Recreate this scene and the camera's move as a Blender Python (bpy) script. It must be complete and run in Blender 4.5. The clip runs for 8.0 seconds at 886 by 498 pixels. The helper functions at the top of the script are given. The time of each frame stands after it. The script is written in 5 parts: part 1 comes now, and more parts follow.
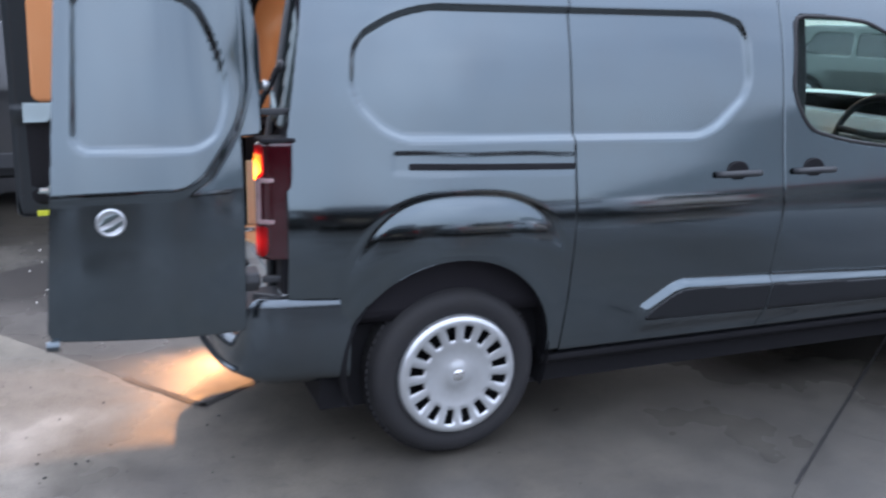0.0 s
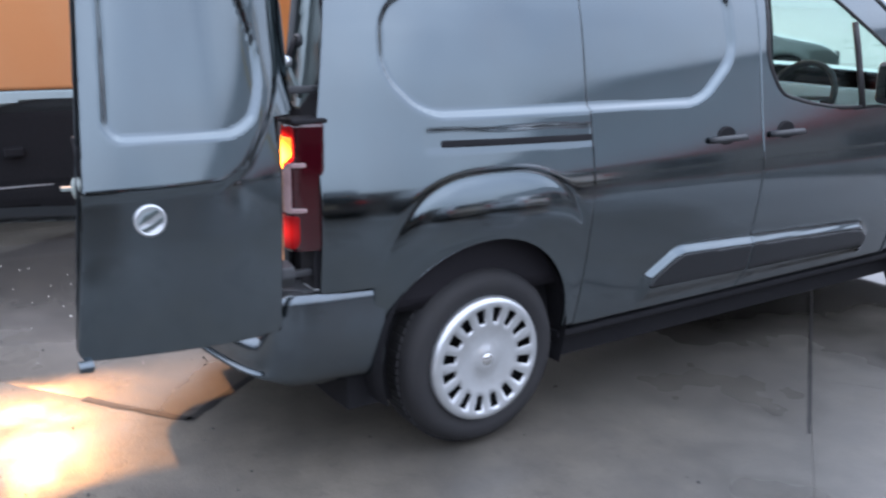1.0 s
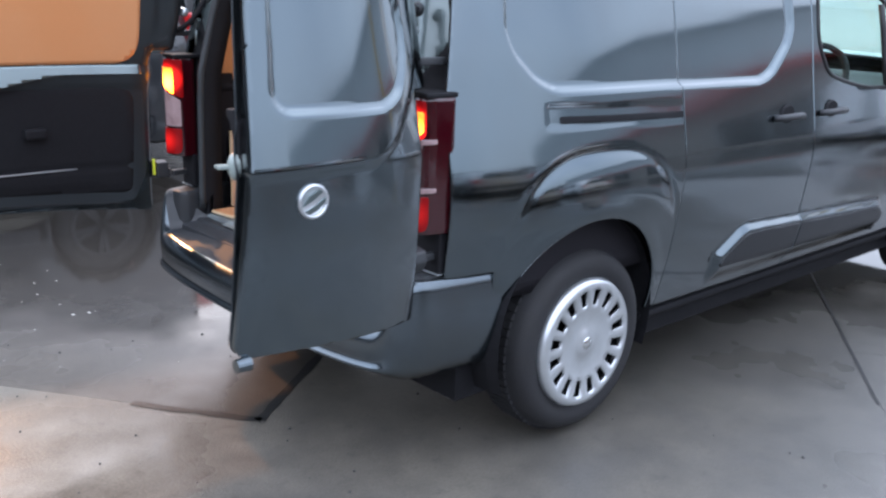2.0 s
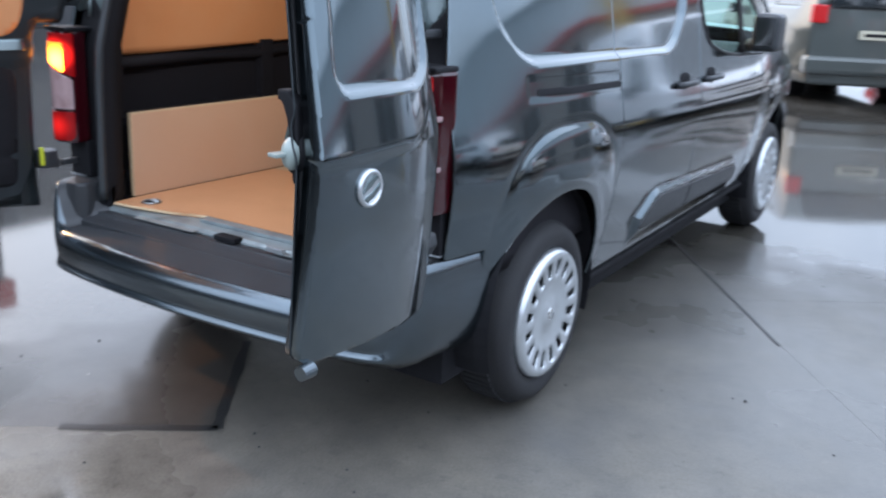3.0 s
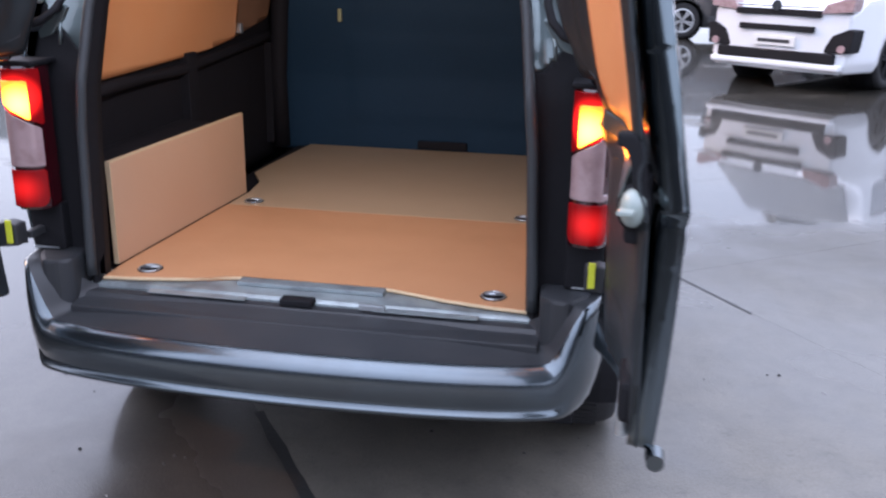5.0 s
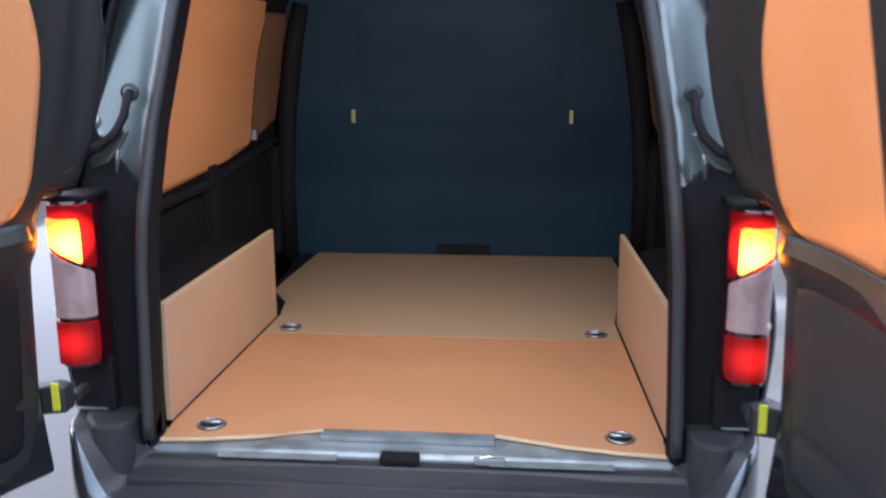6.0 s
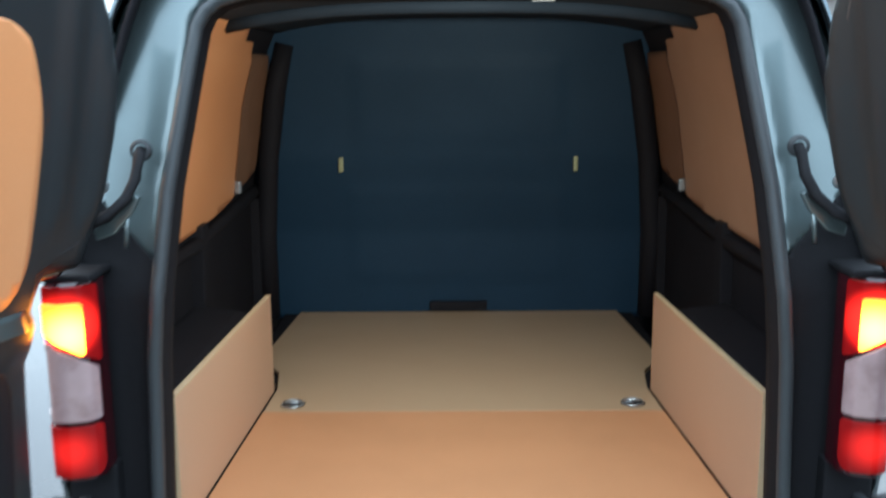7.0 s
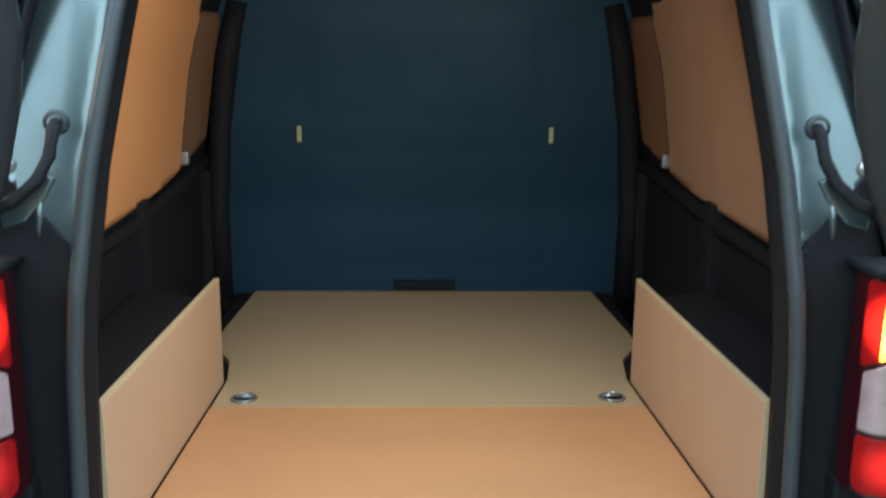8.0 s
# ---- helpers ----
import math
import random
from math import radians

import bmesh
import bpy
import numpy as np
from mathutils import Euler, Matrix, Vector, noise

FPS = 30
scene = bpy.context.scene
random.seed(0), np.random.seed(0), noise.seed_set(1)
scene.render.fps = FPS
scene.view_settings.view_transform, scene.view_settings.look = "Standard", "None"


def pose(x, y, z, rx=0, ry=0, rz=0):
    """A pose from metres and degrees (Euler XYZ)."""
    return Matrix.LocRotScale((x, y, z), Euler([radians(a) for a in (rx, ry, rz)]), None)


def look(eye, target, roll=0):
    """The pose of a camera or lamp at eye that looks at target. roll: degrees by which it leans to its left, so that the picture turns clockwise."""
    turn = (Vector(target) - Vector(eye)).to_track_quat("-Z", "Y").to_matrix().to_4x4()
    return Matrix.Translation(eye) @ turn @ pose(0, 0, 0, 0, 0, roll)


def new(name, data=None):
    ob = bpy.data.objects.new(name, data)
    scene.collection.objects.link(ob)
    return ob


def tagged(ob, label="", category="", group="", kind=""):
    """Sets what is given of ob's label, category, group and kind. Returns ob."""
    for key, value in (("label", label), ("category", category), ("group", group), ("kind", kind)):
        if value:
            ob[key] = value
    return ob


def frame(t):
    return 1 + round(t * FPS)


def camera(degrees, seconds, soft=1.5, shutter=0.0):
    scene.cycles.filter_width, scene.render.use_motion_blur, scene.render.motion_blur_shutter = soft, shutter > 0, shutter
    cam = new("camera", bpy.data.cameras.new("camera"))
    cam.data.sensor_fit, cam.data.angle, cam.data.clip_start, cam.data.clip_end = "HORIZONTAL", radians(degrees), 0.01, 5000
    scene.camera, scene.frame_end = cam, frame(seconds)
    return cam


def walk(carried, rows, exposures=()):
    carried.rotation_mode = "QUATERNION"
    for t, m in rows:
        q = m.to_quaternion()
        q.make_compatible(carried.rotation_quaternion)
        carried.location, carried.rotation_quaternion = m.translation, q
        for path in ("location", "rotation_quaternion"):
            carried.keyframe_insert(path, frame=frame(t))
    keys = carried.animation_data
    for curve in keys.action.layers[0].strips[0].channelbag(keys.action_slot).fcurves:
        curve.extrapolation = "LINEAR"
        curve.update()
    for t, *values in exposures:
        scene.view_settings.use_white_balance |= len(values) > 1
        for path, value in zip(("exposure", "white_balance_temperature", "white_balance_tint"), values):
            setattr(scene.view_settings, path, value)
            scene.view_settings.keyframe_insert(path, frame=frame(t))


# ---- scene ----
cam = camera(51.4, 8.0, soft=2.2, shutter=0.5)
PATH = [
    (0, (3.632, -0.294, 1.57), (1.835, 0.422, 1.064), 1.5),
    (0.2, (3.576, -0.44, 1.56), (1.793, 0.306, 1.049), 2.5),
    (0.3, (3.54, -0.508, 1.554), (1.771, 0.283, 1.058), 2.9),
    (0.5, (3.444, -0.628, 1.539), (1.744, 0.275, 0.997), 1.7),
    (0.7, (3.341, -0.734, 1.522), (1.704, 0.244, 0.919), 0.9),
    (0.9, (3.233, -0.831, 1.507), (1.628, 0.222, 0.945), 1.0),
    (1, (3.175, -0.876, 1.502), (1.577, 0.205, 0.976), 0.9),
    (1.1, (3.113, -0.92, 1.5), (1.527, 0.171, 0.957), 0.7),
    (1.3, (2.987, -1.01, 1.496), (1.46, 0.117, 0.864), 0.7),
    (1.5, (2.874, -1.113, 1.48), (1.366, 0.048, 0.867), 0.7),
    (1.7, (2.782, -1.233, 1.45), (1.291, -0.008, 0.922), 2.0),
    (2.8, (2.139, -1.691, 1.406), (1.035, -0.145, 0.779), 1.6),
    (3, (2.029, -1.761, 1.4), (1.035, -0.125, 0.82), 2.7),
    (3.2, (1.903, -1.816, 1.394), (1.049, -0.111, 0.791), 2.8),
    (3.3, (1.847, -1.855, 1.399), (1.058, -0.119, 0.797), 2.9),
    (3.5, (1.742, -1.909, 1.414), (1.023, -0.152, 0.783), 2.7),
    (3.7, (1.62, -1.91, 1.408), (0.974, -0.126, 0.778), 3.0),
    (4, (1.431, -1.912, 1.397), (0.854, -0.092, 0.802), 1.3),
    (4.2, (1.318, -1.919, 1.403), (0.742, -0.1, 0.803), 1.4),
    (5.3, (0.623, -1.84, 1.458), (0.334, 0.044, 0.854), 0.3),
    (5.5, (0.544, -1.783, 1.478), (0.227, 0.108, 0.909), -1.1),
    (5.8, (0.385, -1.694, 1.484), (0.127, 0.226, 0.987), -1.3),
    (6, (0.258, -1.645, 1.492), (0.085, 0.295, 1.041), -0.2),
    (6.2, (0.135, -1.604, 1.513), (0.016, 0.342, 1.066), -0.7),
    (6.3, (0.086, -1.583, 1.518), (-0.022, 0.36, 1.057), -1.0),
    (6.5, (0.022, -1.536, 1.512), (-0.052, 0.405, 1.034), -0.6),
    (7, (-0.04, -1.373, 1.51), (-0.051, 0.592, 1.135), -0.4),
    (7.4, (-0.015, -1.211, 1.544), (0.052, 0.766, 1.243), 0.3),
    (7.5, (-0.019, -1.189, 1.547), (0.054, 0.781, 1.214), 0.5),
    (7.8, (-0.036, -1.153, 1.532), (0.042, 0.803, 1.126), 0.2),
    (8, (-0.048, -1.142, 1.513), (0.02, 0.806, 1.061), 0.6),
]
EXPOSURES = [(0.0, 0.42, 6280, 17), (1.5, 0.62, 6350, 17), (2.8, 0.58, 6100, 11), (3.5, 0.57, 6050, 12), (4.2, 0.50, 6050, 14), (5.4, 0.68, 6300, 24), (6.3, 0.8, 6200, 12), (7.0, 0.93, 5950, 0), (7.5, 1.00, 5900, 1), (8.0, 0.97, 6000, -8)]
walk(cam, [(t, look(eye, target, roll)) for t, eye, target, roll in PATH], EXPOSURES)

# ---- world and sun: overcast, with a low warm sun through a gap in the cloud ----
SUN_ELEV, SUN_AZ = 24.0, 171.5          # degrees; azimuth counted from +x towards +y
world = bpy.data.worlds.new("overcast_world")
scene.world = world
world.use_nodes = True
wn, wl = world.node_tree.nodes, world.node_tree.links
wn.clear()
w_out = wn.new("ShaderNodeOutputWorld")
sky = wn.new("ShaderNodeTexSky")
sky.sky_type, sky.sun_disc = "NISHITA", False
sky.sun_elevation, sky.sun_rotation = radians(SUN_ELEV), radians(90 - SUN_AZ)
sky.dust_density, sky.air_density = 3.0, 1.0
bg_sky = wn.new("ShaderNodeBackground")
bg_sky.inputs["Strength"].default_value = 0.05
wl.new(sky.outputs[0], bg_sky.inputs["Color"])
w_tc = wn.new("ShaderNodeTexCoord")
w_noise = wn.new("ShaderNodeTexNoise")
w_noise.inputs["Scale"].default_value, w_noise.inputs["Detail"].default_value = 2.2, 5.0
wl.new(w_tc.outputs["Generated"], w_noise.inputs["Vector"])
w_ramp = wn.new("ShaderNodeValToRGB")
w_ramp.color_ramp.elements[0].position, w_ramp.color_ramp.elements[0].color = 0.3, (0.49, 0.57, 0.70, 1)
w_ramp.color_ramp.elements[1].position, w_ramp.color_ramp.elements[1].color = 0.7, (0.83, 0.91, 1.03, 1)
wl.new(w_noise.outputs["Fac"], w_ramp.inputs["Fac"])
bg_cloud = wn.new("ShaderNodeBackground")
wl.new(w_ramp.outputs["Color"], bg_cloud.inputs["Color"])
# an overcast sky is about three times as bright overhead as at the horizon
w_sep = wn.new("ShaderNodeSeparateXYZ")
wl.new(w_tc.outputs["Generated"], w_sep.inputs[0])
w_rise = wn.new("ShaderNodeMapRange")
for _k, _v in (("From Min", 0.0), ("From Max", 1.0), ("To Min", 0.60 * 1.75), ("To Max", 1.75 * 1.75)):
    w_rise.inputs[_k].default_value = _v
wl.new(w_sep.outputs["Z"], w_rise.inputs["Value"])
wl.new(w_rise.outputs[0], bg_cloud.inputs["Strength"])
w_add = wn.new("ShaderNodeAddShader")
wl.new(bg_sky.outputs[0], w_add.inputs[0])
wl.new(bg_cloud.outputs[0], w_add.inputs[1])
wl.new(w_add.outputs[0], w_out.inputs["Surface"])

CARGO_WATTS = 4.0                       # the small lit lamp under the load space header
sun = new("sun", bpy.data.lights.new("sun", "SUN"))
sun.data.energy, sun.data.angle, sun.data.color = 0.72, radians(1.5), (1.0, 0.45, 0.15)
_e, _a = radians(SUN_ELEV), radians(SUN_AZ)
sun.matrix_world = look((math.cos(_e) * math.cos(_a) * 30, math.cos(_e) * math.sin(_a) * 30, math.sin(_e) * 30), (0, 0, 0))


# ---- materials ----
def mat(name, color, rough=0.5, metal=0.0, grain=0.0, scale=40.0, bump=0.0, coat=0.0, wear=0.0, wear_scale=3.0, wear_color=None, spec=0.5, rand=0.0, coat_rough=0.04):
    """A Principled material with noise at two scales: fine grain and broad wear, both in colour and roughness."""
    m = bpy.data.materials.new(name)
    m.use_nodes = True
    nt = m.node_tree
    b = nt.nodes["Principled BSDF"]
    b.inputs["Metallic"].default_value, b.inputs["Specular IOR Level"].default_value = metal, spec
    b.inputs["Coat Weight"].default_value, b.inputs["Coat Roughness"].default_value = coat, coat_rough
    tc = nt.nodes.new("ShaderNodeTexCoord")
    n1, n2 = nt.nodes.new("ShaderNodeTexNoise"), nt.nodes.new("ShaderNodeTexNoise")
    for n, s, d in ((n1, scale, 4), (n2, wear_scale, 6)):
        n.inputs["Scale"].default_value, n.inputs["Detail"].default_value = s, d
        nt.links.new(tc.outputs["Object"], n.inputs["Vector"])
    fine = nt.nodes.new("ShaderNodeMapRange")
    fine.inputs["To Min"].default_value, fine.inputs["To Max"].default_value = 1 - grain, 1 + grain
    nt.links.new(n1.outputs["Fac"], fine.inputs["Value"])
    broad = nt.nodes.new("ShaderNodeMapRange")
    broad.inputs["From Min"].default_value, broad.inputs["From Max"].default_value = 0.42, 0.68
    broad.inputs["To Max"].default_value = wear
    nt.links.new(n2.outputs["Fac"], broad.inputs["Value"])
    mixc = nt.nodes.new("ShaderNodeMix")
    mixc.data_type = "RGBA"
    mixc.inputs["A"].default_value = (*color, 1)
    mixc.inputs["B"].default_value = (*(wear_color or [c * 0.6 for c in color]), 1)
    nt.links.new(broad.outputs[0], mixc.inputs["Factor"])
    hsv = nt.nodes.new("ShaderNodeHueSaturation")
    nt.links.new(mixc.outputs["Result"], hsv.inputs["Color"])
    if rand:
        oi, mr, mul = nt.nodes.new("ShaderNodeObjectInfo"), nt.nodes.new("ShaderNodeMapRange"), nt.nodes.new("ShaderNodeMath")
        mr.inputs["To Min"].default_value, mr.inputs["To Max"].default_value = 1 - rand, 1 + rand
        nt.links.new(oi.outputs["Random"], mr.inputs["Value"])
        mul.operation = "MULTIPLY"
        nt.links.new(fine.outputs[0], mul.inputs[0])
        nt.links.new(mr.outputs[0], mul.inputs[1])
        nt.links.new(mul.outputs[0], hsv.inputs["Value"])
    else:
        nt.links.new(fine.outputs[0], hsv.inputs["Value"])
    nt.links.new(hsv.outputs["Color"], b.inputs["Base Color"])
    rr = nt.nodes.new("ShaderNodeMapRange")
    rr.inputs["To Min"].default_value, rr.inputs["To Max"].default_value = max(0.02, rough * 0.75), min(1, rough * 1.25)
    nt.links.new(n2.outputs["Fac"], rr.inputs["Value"])
    nt.links.new(rr.outputs[0], b.inputs["Roughness"])
    if bump:
        bp = nt.nodes.new("ShaderNodeBump")
        bp.inputs["Strength"].default_value, bp.inputs["Distance"].default_value = bump, 0.004
        nt.links.new(n1.outputs["Fac"], bp.inputs["Height"])
        nt.links.new(bp.outputs["Normal"], b.inputs["Normal"])
    return m


def glow(name, color, strength, base):
    m = mat(name, base, 0.15, spec=0.5)
    b = m.node_tree.nodes["Principled BSDF"]
    b.inputs["Emission Color"].default_value, b.inputs["Emission Strength"].default_value = (*color, 1), strength
    return m


def bulb_lens(name, color, base, at, hot, dim, r0, r1):
    """A tinted lens lit by the bulb behind it: brightest over the bulb, alike on both flanks."""
    m = glow(name, color, 1.0, base)
    nt = m.node_tree
    b = nt.nodes["Principled BSDF"]
    geo, ab, di, mr = (nt.nodes.new("ShaderNode" + k) for k in ("NewGeometry", "VectorMath", "VectorMath", "MapRange"))
    ab.operation, di.operation, mr.interpolation_type = "ABSOLUTE", "DISTANCE", "SMOOTHSTEP"
    di.inputs[1].default_value = at
    for k, v in (("From Min", r0), ("From Max", r1), ("To Min", hot), ("To Max", dim)):
        mr.inputs[k].default_value = v
    nt.links.new(geo.outputs["Position"], ab.inputs[0])
    nt.links.new(ab.outputs[0], di.inputs[0])
    nt.links.new(di.outputs["Value"], mr.inputs["Value"])
    nt.links.new(mr.outputs[0], b.inputs["Emission Strength"])
    b.inputs["Coat Weight"].default_value, b.inputs["Specular IOR Level"].default_value = 0.1, 0.15
    return m


def glass(name, color, rough=0.02):
    m = bpy.data.materials.new(name)
    m.use_nodes = True
    b = m.node_tree.nodes["Principled BSDF"]
    b.inputs["Base Color"].default_value, b.inputs["Roughness"].default_value = (*color, 1), rough
    b.inputs["Transmission Weight"].default_value, b.inputs["IOR"].default_value = 1.0, 1.1
    b.inputs["Specular IOR Level"].default_value = 0.8
    return m


def wet_concrete(name, dry, wet, rough_hi, rough_lo, puddle, film, film_rough, sheen):
    """Rain-wet concrete: mottled grey-brown, gritty where it drains, smooth and mirror-like where water stands."""
    m = bpy.data.materials.new(name)
    m.use_nodes = True
    nt = m.node_tree
    b = nt.nodes["Principled BSDF"]
    geo = nt.nodes.new("ShaderNodeNewGeometry")
    def noise(scale, detail, rough=0.6):
        n = nt.nodes.new("ShaderNodeTexNoise")
        n.inputs["Scale"].default_value, n.inputs["Detail"].default_value, n.inputs["Roughness"].default_value = scale, detail, rough
        nt.links.new(geo.outputs["Position"], n.inputs["Vector"])
        return n
    def remap(src, a, z, lo, hi):
        r = nt.nodes.new("ShaderNodeMapRange")
        for k, v in (("From Min", a), ("From Max", z), ("To Min", lo), ("To Max", hi)):
            r.inputs[k].default_value = v
        nt.links.new(src, r.inputs["Value"])
        return r.outputs[0]
    broad_n, mid, grit, spot = noise(0.55, 5), noise(6, 6, 0.7), noise(120, 3), noise(17, 5, 0.62)
    # rougher and lighter behind the van, darker beside it, a mirror film further out
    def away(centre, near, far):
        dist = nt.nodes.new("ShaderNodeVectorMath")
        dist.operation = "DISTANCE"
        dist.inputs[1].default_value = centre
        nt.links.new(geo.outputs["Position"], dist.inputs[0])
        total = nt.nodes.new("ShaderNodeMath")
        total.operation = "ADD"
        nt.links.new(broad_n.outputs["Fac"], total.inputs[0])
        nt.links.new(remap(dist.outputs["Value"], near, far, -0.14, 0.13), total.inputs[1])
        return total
    fall, tone_fall = away((2.5, -0.8, 0.0), 3.5, 4.7), away((-0.2, -1.4, 0.0), 1.0, 1.6)
    tone_mix = remap(tone_fall.outputs[0], puddle - 0.20, puddle + 0.16, 0, 1)
    mix = nt.nodes.new("ShaderNodeMix")
    mix.data_type = "RGBA"
    mix.inputs["A"].default_value, mix.inputs["B"].default_value = (*dry, 1), (*wet, 1)
    nt.links.new(tone_mix, mix.inputs["Factor"])
    hsv = nt.nodes.new("ShaderNodeHueSaturation")
    nt.links.new(mix.outputs["Result"], hsv.inputs["Color"])
    mm = nt.nodes.new("ShaderNodeMath")
    mm.operation = "MULTIPLY"
    nt.links.new(remap(mid.outputs["Fac"], 0.3, 0.7, 0.74, 1.26), mm.inputs[0])
    nt.links.new(remap(grit.outputs["Fac"], 0.3, 0.7, 0.8, 1.22), mm.inputs[1])
    # far concrete painted darker, to dim its reflection in the van's paint
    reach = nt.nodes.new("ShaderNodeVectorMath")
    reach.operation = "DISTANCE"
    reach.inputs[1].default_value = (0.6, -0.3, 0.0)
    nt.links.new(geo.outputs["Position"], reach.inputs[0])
    far_dim = remap(reach.outputs["Value"], 2.2, 3.4, 1.0, 0.45)
    dimmed = nt.nodes.new("ShaderNodeMath")
    dimmed.operation = "MULTIPLY"
    nt.links.new(mm.outputs[0], dimmed.inputs[0])
    nt.links.new(far_dim, dimmed.inputs[1])
    nt.links.new(dimmed.outputs[0], hsv.inputs["Value"])
    blot = nt.nodes.new("ShaderNodeMix")
    blot.data_type = "RGBA"
    blot.inputs["B"].default_value = (0.035, 0.03, 0.026, 1)
    nt.links.new(remap(spot.outputs["Fac"], 0.56, 0.80, 0.0, 0.8), blot.inputs["Factor"])
    nt.links.new(hsv.outputs["Color"], blot.inputs["A"])
    nt.links.new(blot.outputs["Result"], b.inputs["Base Color"])
    ro = nt.nodes.new("ShaderNodeMath")
    ro.operation = "MULTIPLY"
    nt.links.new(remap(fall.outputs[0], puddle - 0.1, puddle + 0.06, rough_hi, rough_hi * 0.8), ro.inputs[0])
    nt.links.new(remap(tone_fall.outputs[0], puddle - 0.22, puddle + 0.14, 1.35, 1.0), ro.inputs[1])
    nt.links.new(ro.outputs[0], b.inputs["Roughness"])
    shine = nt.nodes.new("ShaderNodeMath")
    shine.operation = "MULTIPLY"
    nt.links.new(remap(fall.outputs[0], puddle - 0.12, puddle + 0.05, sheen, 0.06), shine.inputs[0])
    nt.links.new(remap(tone_fall.outputs[0], puddle - 0.22, puddle + 0.14, 0.25, 1.0), shine.inputs[1])
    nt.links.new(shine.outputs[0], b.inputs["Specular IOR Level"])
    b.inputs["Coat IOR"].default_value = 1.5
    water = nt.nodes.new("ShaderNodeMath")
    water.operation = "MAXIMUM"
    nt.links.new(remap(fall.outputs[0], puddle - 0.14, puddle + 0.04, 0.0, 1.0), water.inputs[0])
    nt.links.new(remap(tone_fall.outputs[0], puddle - 0.22, puddle + 0.14, film * 0.25, film), water.inputs[1])
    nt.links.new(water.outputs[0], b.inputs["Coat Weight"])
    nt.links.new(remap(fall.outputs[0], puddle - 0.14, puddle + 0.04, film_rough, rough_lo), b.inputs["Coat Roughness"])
    bp = nt.nodes.new("ShaderNodeBump")
    bp.inputs["Distance"].default_value = 0.004
    nt.links.new(remap(fall.outputs[0], puddle - 0.1, puddle + 0.05, 0.55, 0.05), bp.inputs["Strength"])
    nt.links.new(grit.outputs["Fac"], bp.inputs["Height"])
    nt.links.new(bp.outputs["Normal"], b.inputs["Normal"])
    film_bump = nt.nodes.new("ShaderNodeBump")
    film_bump.inputs["Distance"].default_value = 0.002
    nt.links.new(remap(fall.outputs[0], puddle - 0.16, puddle + 0.02, 0.70, 0.0), film_bump.inputs["Strength"])
    nt.links.new(grit.outputs["Fac"], film_bump.inputs["Height"])
    nt.links.new(film_bump.outputs["Normal"], b.inputs["Coat Normal"])
    return m


PAINT = mat("grey_paint", (0.100, 0.130, 0.147), 0.11, metal=1.0, grain=0.02, scale=900, coat=1.0, wear=0.12, wear_scale=5, wear_color=(0.10, 0.10, 0.10), coat_rough=0.06)
JAMB = mat("grey_jamb_paint", (0.160, 0.202, 0.206), 0.36, metal=0.85, grain=0.05, scale=300, coat=0.8, wear=0.08, wear_scale=8, wear_color=(0.05, 0.055, 0.06))
DOOR_IN = mat("door_inner_paint", (0.034, 0.040, 0.044), 0.38, metal=0.4, spec=0.3, grain=0.05, scale=300, coat=0.12, wear=0.1, wear_scale=8)
BUMPER = mat("bumper_paint", (0.110, 0.136, 0.154), 0.24, metal=0.97, grain=0.06, scale=400, coat=0.6, wear=0.25, wear_scale=7, wear_color=(0.075, 0.075, 0.075))
MOULD = mat("moulding_plastic", (0.010, 0.012, 0.015), 0.36, spec=0.5, grain=0.1, scale=400, bump=0.1)
SILL = mat("sill_cover", (0.30, 0.35, 0.36), 0.34, metal=0.3, coat=0.3, grain=0.12, scale=90, wear=0.6, wear_scale=11, wear_color=(0.07, 0.075, 0.08))
PALE = mat("pale_plastic", (0.27, 0.32, 0.30), 0.3, grain=0.05, scale=80, coat=0.5)
SEAL = mat("grey_seal_rubber", (0.04, 0.046, 0.05), 0.42, grain=0.1, scale=200, bump=0.1)
HEADLINE = mat("headliner_felt", (0.022, 0.032, 0.045), 0.8, spec=0.2, grain=0.15, scale=200, bump=0.2, wear=0.2, wear_scale=3)
BULK = mat("bulkhead_steel", (0.016, 0.044, 0.080), 0.6, spec=0.25, grain=0.12, scale=120, bump=0.1, wear=0.3, wear_scale=2)
PLASTIC = mat("dark_plastic", (0.028, 0.031, 0.035), 0.45, grain=0.15, scale=500, bump=0.15, wear=0.3, wear_scale=6, wear_color=(0.05, 0.05, 0.052))
RUBBER = mat("rubber", (0.018, 0.018, 0.02), 0.55, grain=0.1, scale=200, bump=0.1)
TYRE = mat("tyre_rubber", (0.014, 0.014, 0.016), 0.75, grain=0.2, scale=150, bump=0.3, wear=0.3, wear_scale=9, wear_color=(0.034, 0.032, 0.03))
LINER = mat("black_liner", (0.010, 0.010, 0.012), 0.75, spec=0.22, grain=0.2, scale=60, bump=0.2)
CARGO = mat("cargo_steel_dark", (0.015, 0.014, 0.017), 0.7, spec=0.15, grain=0.12, scale=120, bump=0.1, wear=0.3, wear_scale=2)
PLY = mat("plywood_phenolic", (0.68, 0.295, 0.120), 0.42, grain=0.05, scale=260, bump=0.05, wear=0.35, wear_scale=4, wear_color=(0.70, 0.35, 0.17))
# plywood with shade put into its colour, for the less lit wall
PLY_SHADED = mat("plywood_shaded", (0.40, 0.230, 0.140), 0.5, grain=0.08, scale=260, bump=0.06, wear=0.4, wear_scale=3, wear_color=(0.36, 0.20, 0.12))
